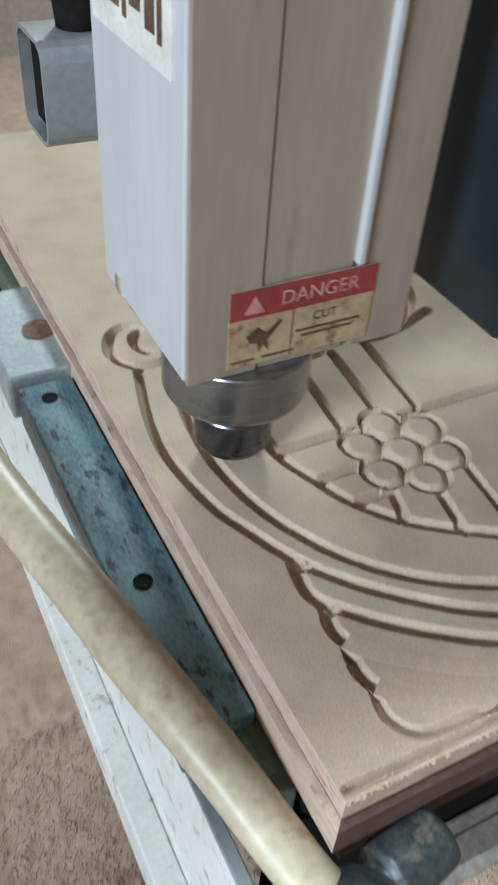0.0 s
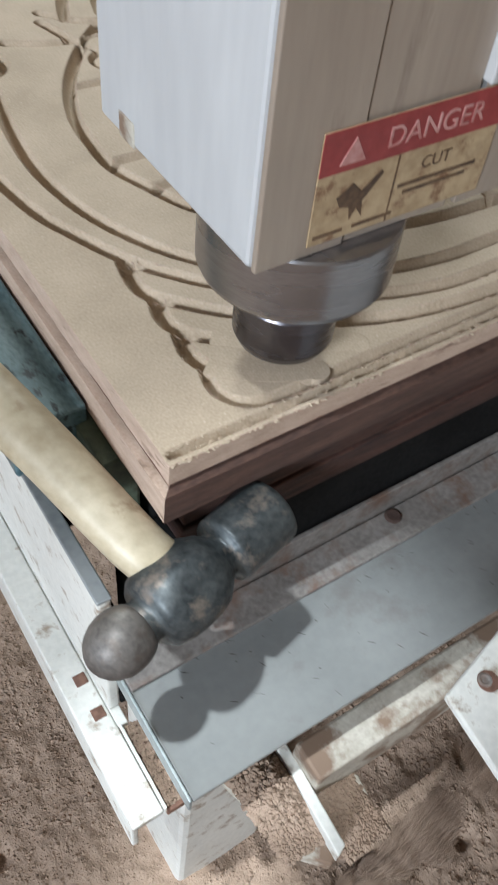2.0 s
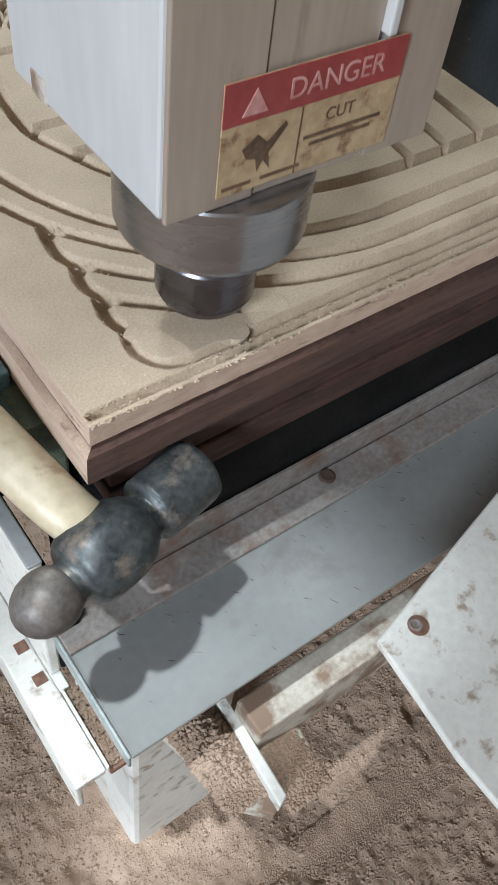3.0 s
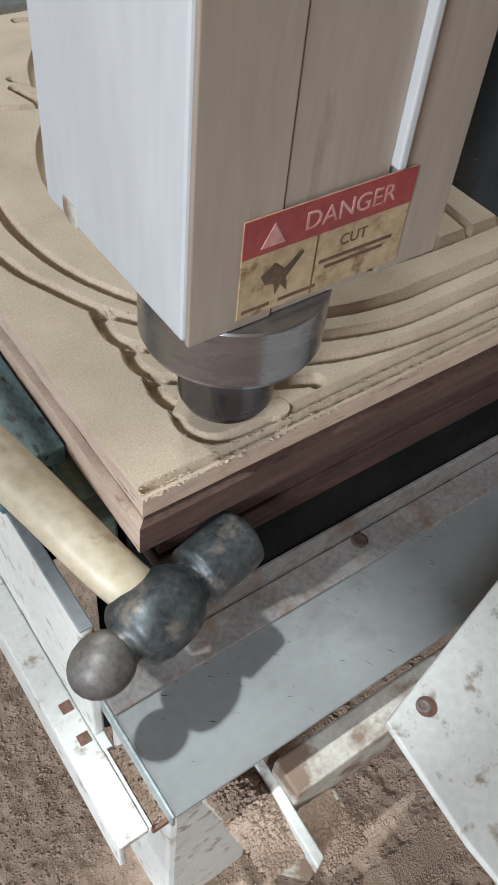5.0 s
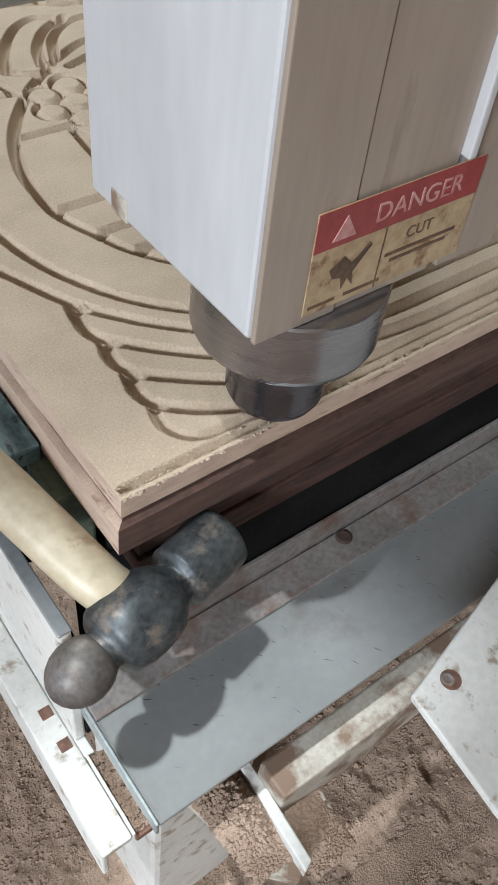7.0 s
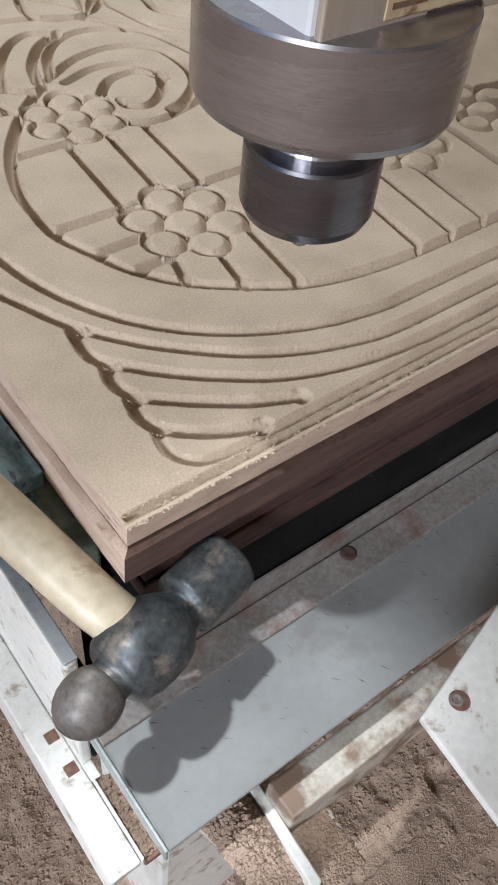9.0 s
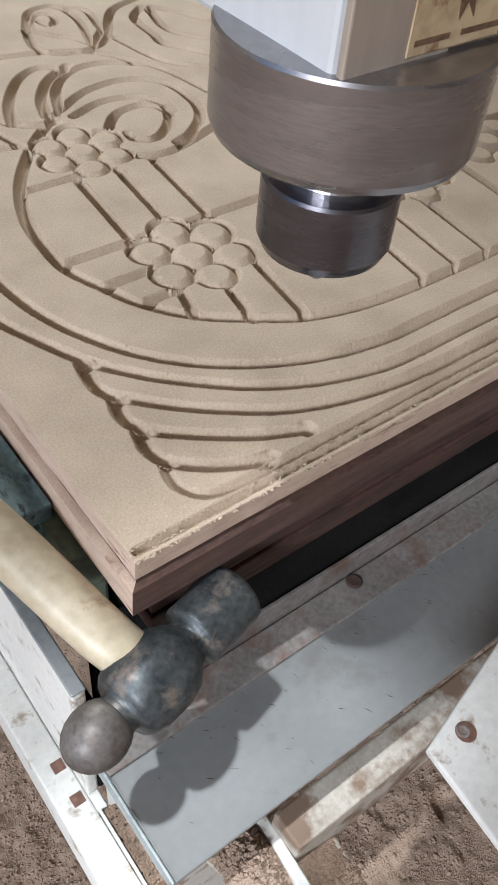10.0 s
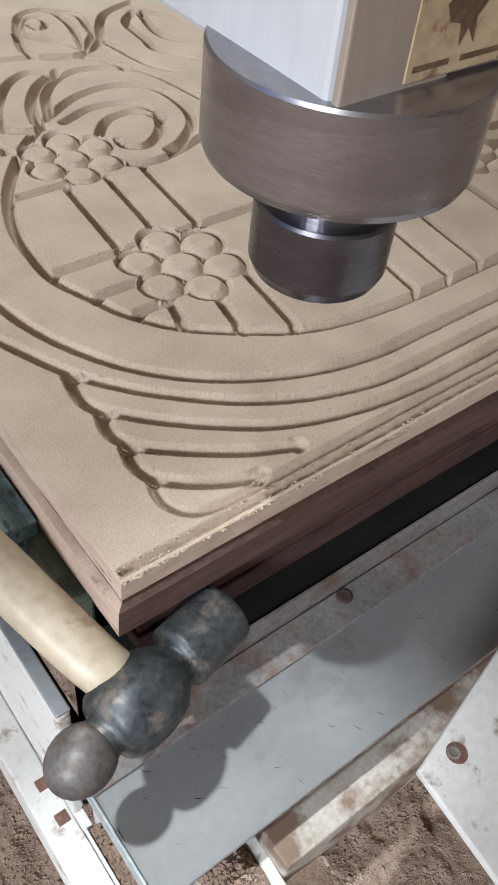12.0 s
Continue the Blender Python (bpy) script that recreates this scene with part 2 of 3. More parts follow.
def rough_field(xs, ys, sizes, seed):
    """Smooth random heights, about -1 to 1, as a sum of noise of the given wavelengths and weights."""
    rng = np.random.default_rng(seed)
    out = np.zeros((len(ys), len(xs)))
    for wave, weight in sizes:
        n = int(max((xs[-1] - xs[0]), (ys[-1] - ys[0])) / wave) + 4
        g = rng.uniform(-1, 1, (n, n))
        fx, fy = (xs - xs[0]) / wave, (ys - ys[0]) / wave
        ix, iy = fx.astype(int), fy.astype(int)
        tx, ty = fx - ix, fy - iy
        tx, ty = tx * tx * (3 - 2 * tx), (ty * ty * (3 - 2 * ty))[:, None]
        a, b = g[np.ix_(iy, ix)], g[np.ix_(iy, ix + 1)]
        c, d = g[np.ix_(iy + 1, ix)], g[np.ix_(iy + 1, ix + 1)]
        out += weight * ((a * (1 - tx) + b * tx) * (1 - ty) + (c * (1 - tx) + d * tx) * ty)
    return out


# ---- the setting ----
def sawdust_floor():
    xs = np.concatenate([np.linspace(-4, -0.36, 24), np.arange(-0.35, 0.45, 0.0022), np.linspace(0.46, 4, 24)])
    ys = np.concatenate([np.linspace(-4, -0.32, 24), np.arange(-0.31, 0.40, 0.0022), np.arange(0.403, 1.3, 0.006), np.linspace(1.32, 2.6, 10)])
    near = ((xs > -0.36) & (xs < 0.455))[None, :] & ((ys > -0.32) & (ys < 0.45))[:, None]
    h = rough_field(xs, ys, ((0.35, 0.010), (0.09, 0.006)), 3)
    h += np.where(near, rough_field(xs, ys, ((0.031, 0.0022), (0.0137, 0.0016), (0.0071, 0.0012), (0.0043, 0.0009)), 4), 0)
    pits = np.where(near, np.maximum(0, rough_field(xs, ys, ((0.045, 1.0), (0.02, 0.5)), 8) - 0.8), 0)
    z = FLOOR + h - 0.035 * pits
    tagged(grid_mesh("floor", xs, ys, z, DUST), "workshop floor buried under loose brown sawdust", "floor", kind="structure")
    return lambda x, y: z[min(np.searchsorted(ys, y), len(ys) - 1), min(np.searchsorted(xs, x), len(xs) - 1)]


def crumbs(name, count, spread, seed, size=(0.0012, 0.0038), parent=None, bed=0):
    """Many small broken lumps in one mesh; spread(rng) gives the place of each."""
    rng = random.Random(seed)
    verts, faces = [], []
    for _ in range(count):
        x, y, z = spread(rng)
        r = rng.uniform(*size) * rng.uniform(0.6, 1.0)
        sx, sy, sz, spin = rng.uniform(0.7, 1.5), rng.uniform(0.7, 1.2), rng.uniform(0.5, 0.9), rng.uniform(0, 6.3)
        k = len(verts)
        for a in range(5):
            t = spin + a * 1.257
            verts.append((x + r * sx * math.cos(t) * rng.uniform(0.8, 1.1), y + r * sy * math.sin(t) * rng.uniform(0.8, 1.1), z + r * sz * rng.uniform(-0.2, 0.3)))
        verts += [(x, y, z + r * sz), (x, y, z - r * sz)]
        for a in range(5):
            faces += [(k + a, k + (a + 1) % 5, k + 5), (k + (a + 1) % 5, k + a, k + 6)]
    if bed:
        # the packed layer under the grains
        k = len(verts)
        rim = [bed * rng.uniform(0.75, 1.05) for _ in range(28)]
        for z, f in ((0.0001, 1.0), (0.0011, 0.86)):
            verts += [(f * q * math.cos(a * 0.2244), f * q * math.sin(a * 0.2244), z * rng.uniform(0.8, 1.2)) for a, q in enumerate(rim)]
        faces += [(k + a, k + (a + 1) % 28, k + 28 + (a + 1) % 28, k + 28 + a) for a in range(28)] + [tuple(range(k + 28, k + 56))]
    me = bpy.data.meshes.new(name)
    me.from_pydata(verts, [], faces)
    me.materials.append(DUST)
    ob = new(name, me)
    if parent:
        ob.parent = parent
    return ob


def loose_sawdust(ground):
    def on_floor(rng):
        x, y = rng.uniform(-0.33, 0.42), rng.uniform(-0.29, 0.38)
        return (x, y, ground(x, y) + rng.uniform(-0.0006, 0.0008))

    def lumps(rng):
        x, y = rng.uniform(-0.33, 0.42), rng.uniform(-0.29, 0.38)
        return (x, y, ground(x, y))

    tagged(crumbs("sawdust_lumps", 2600, lumps, 15, (0.002, 0.0042)), "broken lumps of caked sawdust on the floor", "sawdust", kind="stuff")
    tagged(crumbs("sawdust_crumbs", 60000, on_floor, 11, (0.0007, 0.0021)), "loose crumbs of brown sawdust lying on the floor", "sawdust", kind="stuff")

    def on_bracket(rng):
        u, v = rng.random(), rng.random()
        x = 0.014 + 0.034 * v + 0.006 * (u - 0.5)
        return (x, -0.045 - 0.062 * u, -0.2475 + 0.017 * math.sin(math.pi * v) * math.sin(math.pi * min(1, u + 0.15)) * rng.random())

    tagged(crumbs("bracket_sawdust", 3600, on_bracket, 12, (0.0010, 0.0028)), "sawdust heaped on the white frame bracket", "sawdust", kind="stuff")

    def beside_rib(rng):
        u, v = rng.random(), rng.random() ** 1.4
        return (0.051 + 0.030 * v, -0.082 - 0.040 * u, -0.262 + 0.014 * (1 - v) * math.sin(math.pi * min(1, u + 0.2)) * rng.random())

    tagged(crumbs("rib_sawdust", 2400, beside_rib, 14, (0.0010, 0.0030)), "sawdust packed against the bracket's rib", "sawdust", kind="stuff")

    def on_channel(rng):
        return (rng.uniform(-0.0325, -0.0215), rng.uniform(-0.056, -0.008), -0.2065 + rng.uniform(0, 0.003))

    tagged(crumbs("channel_sawdust", 500, on_channel, 13, (0.0008, 0.002)), "sawdust packed in the frame's channel", "sawdust", kind="stuff")


def workshop_walls():
    for name, b in (("wall_east", (4.0, 4.2, -4.2, 2.5)), ("wall_south", (-4.2, 4.0, -4.2, -4.0))):
        ob = part(name, box(*b, FLOOR - 0.1, 3.2, 0), PLASTER)
        tagged(ob, "plain dusty workshop wall", "wall", kind="structure")
    # the far wall round its window
    north = thing("wall_north", "dusty workshop wall with a wide window", "wall", "structure")
    for b in ((-4.2, 0.8, FLOOR - 0.1, 3.2), (1.75, 4.2, FLOOR - 0.1, 3.2), (0.8, 1.75, FLOOR - 0.1, 1.1), (0.8, 1.75, 1.82, 3.2)):
        part("masonry", box(b[0], b[1], 2.5, 2.7, b[2], b[3], 0), PLASTER, north)
    # the west side stands open above a low wall, under the open sky
    tagged(part("wall_west", box(-4.2, -4.0, -4.0, 2.5, FLOOR - 0.1, 0.3, 0), PLASTER), "low dusty wall under a wide opening", "wall", kind="structure")
    # added unseen roof: one missing strip lets the sun onto the cover plate only
    up = 3.2 - PLATE_Z
    x0, x1, y0, y1 = -0.16 - SUN_X * up, 0.14 - SUN_X * up, -0.10 - SUN_Y * up, 0.004 - SUN_Y * up
    roof = thing("ceiling", "added unseen roof whose open strip limits the sun", "ceiling", "structure")
    for b in ((-4.2, x0, -4.2, 2.7), (x1, 4.2, -4.2, 2.7), (x0, x1, -4.2, y0), (x0, x1, y1, 2.7)):
        part("sun_mask_sheet", box(*b, 3.2, 3.3, 0), PLASTER, roof)


def edge_fibres():
    def along(rng):
        x = rng.random() ** 1.3 * 0.45
        return (x, rng.choice((-0.0006, -0.0004, 0.0022, 0.0060)) + rng.uniform(-0.0006, 0.0006), rng.uniform(-0.0008, 0.0004))

    RUNS = [(k, line, half) for line, half in CUTS for k in range(len(line) - 1) if line[k][0] < 0.42]
    WEIGHTS = [math.dist(line[k], line[k + 1]) for k, line, half in RUNS]

    def in_cuts(rng):
        k, line, half = rng.choices(RUNS, WEIGHTS)[0]
        f = rng.random()
        (ax, ay), (bx, by) = line[k], line[k + 1]
        n = math.hypot(bx - ax, by - ay) + 1e-9
        side = rng.choice((-1, -1, 1)) * (1 if bx > ax else -1) * half * rng.uniform(0.9, 1.04)
        return (ax + f * (bx - ax) - (by - ay) / n * side, ay + f * (by - ay) + (bx - ax) / n * side, rng.uniform(-0.0012, 0.0002))

    fuzz = crumbs("cut_fibres", 15000, in_cuts, 32, (0.00018, 0.0006))
    fuzz.data.materials.clear()
    fuzz.data.materials.append(MDF_CUT)
    tagged(fuzz, "torn fibres standing along the carved cuts", "wood fibres", kind="stuff")
    ob = crumbs("edge_fibres", 900, along, 31, (0.0003, 0.0009))
    ob.data.materials.clear()
    ob.data.materials.append(MDF)
    tagged(ob, "torn pale fibres along the panel's cut front edge", "wood fibres", kind="stuff")


FLOOR = -0.52
PLATE_Z = -0.16
HOLE = (0.157, 0.0058)


# ---- the carved door panel ----
CUTS = []
RAGGED = np.random.default_rng(17).normal(0, 1, (2048, 2048))
RAGGED = (RAGGED + np.roll(RAGGED, 1, 0) + np.roll(RAGGED, 1, 1) + np.roll(np.roll(RAGGED, 1, 0), 1, 1)) / 2


def groove(h, xs, ys, points, half=0.0040, deep=0.0078, smooth=True):
    even = [points[0]]
    for p in points[1:]:
        # long straight runs are entered in growing steps, so that the line does not overshoot
        while len(even) > 1 and math.dist(even[-1], p) > 1.6 * math.dist(even[-2], even[-1]) and math.dist(even[-1], p) > 0.03:
            f = 1.4 * math.dist(even[-2], even[-1]) / math.dist(even[-1], p)
            even.append((even[-1][0] + f * (p[0] - even[-1][0]), even[-1][1] + f * (p[1] - even[-1][1])))
        even.append(p)
    points = even if smooth else points
    line = [(v.x, v.y) for v in spline([(x, y, 0) for x, y in points], 8)] if smooth else points
    CUTS.append((line, half))
    for (ax, ay), (bx, by) in zip(line, line[1:]):
        i0, i1 = np.searchsorted(xs, (min(ax, bx) - half, max(ax, bx) + half))
        j0, j1 = np.searchsorted(ys, (min(ay, by) - half, max(ay, by) + half))
        if i1 <= i0 or j1 <= j0:
            continue
        gx, gy = np.meshgrid(xs[i0:i1], ys[j0:j1])
        dx, dy = bx - ax, by - ay
        t = np.clip(((gx - ax) * dx + (gy - ay) * dy) / (dx * dx + dy * dy + 1e-12), 0, 1)
        r = np.hypot(gx - ax - t * dx, gy - ay - t * dy) / half
        r = r * (1 + 0.022 * RAGGED[(gy / 0.0005).astype(int) % 2048, (gx / 0.0005).astype(int) % 2048])
        cut = np.where(r < 1, -deep * (1 - np.clip(r, 0, 1) ** 2.0), 0)
        h[j0:j1, i0:i1] = np.minimum(h[j0:j1, i0:i1], cut)


def flower(h, xs, ys, cx, cy, r=0.0235, turn=0.0):
    """Six petals round a button, each a low cushion in a cut outline."""
    i0, i1 = np.searchsorted(xs, (cx - 2.1 * r, cx + 2.1 * r))
    j0, j1 = np.searchsorted(ys, (cy - 2.1 * r, cy + 2.1 * r))
    gx, gy = np.meshgrid(xs[i0:i1], ys[j0:j1])
    s = r * 0.535
    seats = [(cx, cy)] + [(cx + r * math.cos(turn + k * math.pi / 3), cy + r * math.sin(turn + k * math.pi / 3)) for k in range(6)]
    d = np.min([np.hypot(gx - px, gy - py) / s for px, py in seats], 0)
    slope = np.clip((d - 0.55) / 0.45, 0, 1)
    cushion = np.where(d < 1.0, -0.0054 * slope ** 1.5, -0.0054 + 0.0054 * np.clip((d - 1.0) / 0.14, 0, 1))
    h[j0:j1, i0:i1] = np.where(d < 1.14, cushion, h[j0:j1, i0:i1])


PANEL_X, PANEL_Y = 0.92, 0.66
LINE_B = [(0.040, 0.083), (0.037, 0.072), (0.039, 0.063), (0.045, 0.055), (0.060, 0.043), (0.081, 0.029), (0.103, 0.019)]
LINE_C = [(0.038, 0.058), (0.036, 0.048), (0.039, 0.038), (0.049, 0.028), (0.064, 0.019), (0.078, 0.014)]


def carved_panel():
    panel = thing("carved_panel", "light brown fibreboard door panel being carved with rings, flowers and scrolls", "panel")
    xs = np.concatenate([np.arange(0, 0.42, 0.00054), np.linspace(0.421, PANEL_X, 40)])
    ys = np.concatenate([np.concatenate([np.arange(0, 0.36, 0.00054), np.arange(0.36, 0.53, 0.0008)]), np.linspace(0.532, PANEL_Y, 16)])
    h = np.zeros((len(ys), len(xs)))
    g = lambda pts, half=0.0040, deep=0.0078, smooth=True: groove(h, xs, ys, pts, half, deep, smooth)
    # the medallion and the two rings round it
    g([(0.146, 0.335), (0.118, 0.310), (0.096, 0.283), (0.082, 0.259), (0.072, 0.231), (0.069, 0.205), (0.069, 0.182), (0.078, 0.157), (0.088, 0.135), (0.106, 0.113), (0.131, 0.095), (0.156, 0.081), (0.189, 0.073), (0.232, 0.070), (0.300, 0.070), (0.60, 0.070)])
    g([(0.046, 0.285), (0.038, 0.244), (0.034, 0.206), (0.036, 0.174), (0.044, 0.143), (0.059, 0.113), (0.077, 0.091), (0.098, 0.074), (0.122, 0.061), (0.150, 0.051), (0.181, 0.046), (0.202, 0.046), (0.30, 0.046), (0.60, 0.046)])
    g([(0.026, 0.283), (0.016, 0.240), (0.013, 0.205), (0.019, 0.165), (0.028, 0.141), (0.042, 0.112), (0.060, 0.089), (0.079, 0.071), (0.100, 0.055), (0.125, 0.042), (0.154, 0.033), (0.176, 0.030), (0.21, 0.030), (0.60, 0.030)])
    # the shell of scallops in the corner
    g([(0.039, 0.111), (0.037, 0.099), (0.038, 0.089), (0.044, 0.081), (0.060, 0.065), (0.080, 0.049), (0.102, 0.035), (0.127, 0.0255), (0.156, 0.0195), (0.185, 0.0172), (0.60, 0.0170)])
    g(LINE_B)
    g(LINE_C)
    for x, y in (LINE_B[-1], LINE_C[-1]):
        g([(x, y), (x + 0.0008, y)], 0.0052, 0.0052, False)
    g([(0.037, 0.036), (0.035, 0.028), (0.036, 0.021), (0.041, 0.014), (0.050, 0.0105), (0.071, 0.0098), (0.60, 0.0098)], 0.0029, 0.0050)
    g([(0.0035, 0.0042), (0.60, 0.0042)], 0.0026, 0.0052, False)
    # rails and bars inside the medallion
    for y, x0, x1 in ((0.185, 0.069, 0.60), (0.157, 0.078, 0.110), (0.135, 0.089, 0.110), (0.260, 0.084, 0.124)):
        g([(x0, y), (x1, y)], 0.0038, 0.0078, False)
    for x, y0, y1 in ((0.116, 0.260, 0.185), (0.143, 0.254, 0.187), (0.169, 0.258, 0.185), (0.109, 0.135, 0.112), (0.133, 0.128, 0.094), (0.159, 0.137, 0.081), (0.237, 0.130, 0.070), (0.264, 0.140, 0.070), (0.291, 0.142, 0.070), (0.345, 0.185, 0.070)):
        g([(x + 0.003, y0), (x - 0.003, y1)], 0.0036, 0.0074, False)
    # scrolls and leaves
    g([(0.176, 0.291), (0.176, 0.283), (0.188, 0.277), (0.206, 0.289), (0.215, 0.306), (0.206, 0.320), (0.184, 0.318), (0.167, 0.301), (0.160, 0.284), (0.163, 0.266), (0.182, 0.258), (0.207, 0.263), (0.235, 0.273)])
    g([(0.151, 0.339), (0.181, 0.356), (0.214, 0.359), (0.237, 0.343), (0.240, 0.312), (0.232, 0.289), (0.213, 0.272), (0.198, 0.266)])
    g([(0.156, 0.328), (0.182, 0.337), (0.207, 0.333), (0.219, 0.318), (0.219, 0.304)])
    g([(0.145, 0.432), (0.186, 0.424), (0.216, 0.410), (0.238, 0.383), (0.251, 0.356), (0.259, 0.317)])
    g([(0.153, 0.343), (0.165, 0.369), (0.187, 0.388), (0.214, 0.390), (0.242, 0.374)])
    g([(0.115, 0.336), (0.127, 0.365), (0.147, 0.392), (0.166, 0.403), (0.179, 0.399)])
    g([(0.140, 0.336), (0.148, 0.359), (0.166, 0.383), (0.189, 0.397)])
    g([(0.104, 0.350), (0.111, 0.343), (0.124, 0.330), (0.142, 0.326)])
    g([(0.100, 0.338), (0.108, 0.309), (0.090, 0.313), (0.070, 0.322)], smooth=False)
    # the rose and the scroll beside it
    g([(0.208, 0.476), (0.211, 0.467), (0.219, 0.471), (0.222, 0.485), (0.212, 0.489), (0.201, 0.479), (0.196, 0.462), (0.204, 0.449), (0.217, 0.437), (0.223, 0.423)], 0.0036, 0.0058)
    g([(0.191, 0.466), (0.183, 0.437), (0.192, 0.418), (0.208, 0.414), (0.231, 0.419), (0.250, 0.439)], 0.0036, 0.0058)
    g([(0.233, 0.495), (0.251, 0.481), (0.244, 0.442), (0.225, 0.422)], 0.0036, 0.0058)
    g([(0.194, 0.471), (0.208, 0.495), (0.226, 0.501), (0.236, 0.492), (0.236, 0.463), (0.226, 0.428)], 0.0036, 0.0058)
    g([(0.248, 0.440), (0.272, 0.472), (0.307, 0.486)])
    g([(0.296, 0.467), (0.279, 0.450), (0.274, 0.399), (0.298, 0.365), (0.33, 0.34)])
    g([(0.299, 0.459), (0.292, 0.419), (0.314, 0.388), (0.35, 0.36)])
    g([(0.246, 0.424), (0.257, 0.374), (0.285, 0.347), (0.32, 0.325)])
    g([(0.304, 0.463), (0.319, 0.444), (0.335, 0.418), (0.37, 0.39)])
    # the curl at the outer end of the rings
    g([(0.038, 0.300), (0.034, 0.306), (0.035, 0.317), (0.042, 0.324), (0.034, 0.331), (0.022, 0.324), (0.016, 0.305), (0.025, 0.289), (0.045, 0.287), (0.06, 0.30), (0.055, 0.325), (0.05, 0.35), (0.06, 0.375), (0.08, 0.385)])
    flower(h, xs, ys, 0.137, 0.160, turn=0.5)
    flower(h, xs, ys, 0.139, 0.287, 0.0215, turn=0.3)
    flower(h, xs, ys, 0.392, 0.166, turn=0.5)
    flower(h, xs, ys, 0.302, 0.163, turn=0.5)
    # torn fibres in the cuts and a slight wave over the board
    torn = rough_field(xs, ys, ((0.0024, 0.6), (0.0013, 0.6)), 5)
    h += np.where(h < -0.0004, 0.00028 * torn, 0) + 0.00003 * rough_field(xs, ys, ((0.05, 1),), 6)
    grid_mesh("face", xs, ys, h, MDF, panel)
    # sides of the top layer: a sloping lip over a cut coloured dark for its shade, then the lower layer
    # the lower layer's front takes a darker copy that holds its shade
    for side, mt in (("west", MDF_CUT), ("front", MDF_FRONT_SHADED)):
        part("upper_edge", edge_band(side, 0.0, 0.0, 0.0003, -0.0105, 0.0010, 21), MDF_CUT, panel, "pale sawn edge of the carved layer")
        part("gap_shade_edge", edge_band(side, 0.0010, -0.0105, -0.0020, -0.0130, -0.0020, 22), RUST_AND_SHADE, panel, "gap between the layers, its shade in dark brown")
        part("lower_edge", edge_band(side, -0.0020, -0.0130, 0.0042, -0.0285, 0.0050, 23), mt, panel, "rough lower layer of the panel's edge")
    part("underside", box(0.003, PANEL_X - 0.002, 0.003, PANEL_Y - 0.002, -0.0285, -0.010, 0), MDF_FRONT_SHADED, panel)
    return panel


def edge_band(side, out0, z0, out1, z1, out2, seed):
    """A strip along the front or west side, from one offset and height to another, with a wavering line."""
    rng = random.Random(seed)
    bm = bmesh.new()
    west = [(0, PANEL_Y - k * PANEL_Y / 160, -1, 0) for k in range(160)] + [(0, 0, -1, -1)]
    path = west if side == "west" else [(0, 0, -1, -1)] + [(k * PANEL_X / 220, 0, 0, -1) for k in range(1, 221)]
    a, b = [], []
    wave = 0
    for x, y, nx, ny in path:
        wave = 0.8 * wave + rng.uniform(-1, 1) * 0.00022
        a.append(bm.verts.new((x + nx * out0, y + ny * out0, z0 - (0.0 if z0 == 0 else abs(wave)))))
        o = max(out1, out2) + wave
        b.append(bm.verts.new((x + nx * o, y + ny * o, z1 + wave)))
    mid = [bm.verts.new((x + nx * (out1 + 0.0), y + ny * out1, z0 - 0.0004)) for x, y, nx, ny in path]
    for k in range(len(path) - 1):
        bm.faces.new((a[k], mid[k], mid[k + 1], a[k + 1]))
        bm.faces.new((mid[k], b[k], b[k + 1], mid[k + 1]))
    bmesh.ops.recalc_face_normals(bm, faces=bm.faces)
    return bm


def stacked_boards():
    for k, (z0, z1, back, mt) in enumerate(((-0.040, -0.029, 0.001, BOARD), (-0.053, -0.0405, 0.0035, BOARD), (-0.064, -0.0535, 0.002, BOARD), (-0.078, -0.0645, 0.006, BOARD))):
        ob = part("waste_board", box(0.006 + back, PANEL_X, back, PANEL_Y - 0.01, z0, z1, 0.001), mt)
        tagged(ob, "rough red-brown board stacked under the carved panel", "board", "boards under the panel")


# ---- the machine bed ----
def bed():
    b = thing("machine_bed", "dark steel bed of the carving machine under the boards", "machine bed", "structure")
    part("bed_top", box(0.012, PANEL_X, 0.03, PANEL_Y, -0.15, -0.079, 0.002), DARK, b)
    # added near-black sheet that stands for the shade under the boards
    part("gap_shade_sheet", box(-0.012, PANEL_X, 0.0165, 0.030, -0.21, -0.0805, 0.001), DARK, b)
    part("green_rail", box(-0.012, 0.006, 0.035, PANEL_Y, -0.10, -0.032, 0.002), GREEN, b, "green-painted rail along the bed")
    return b


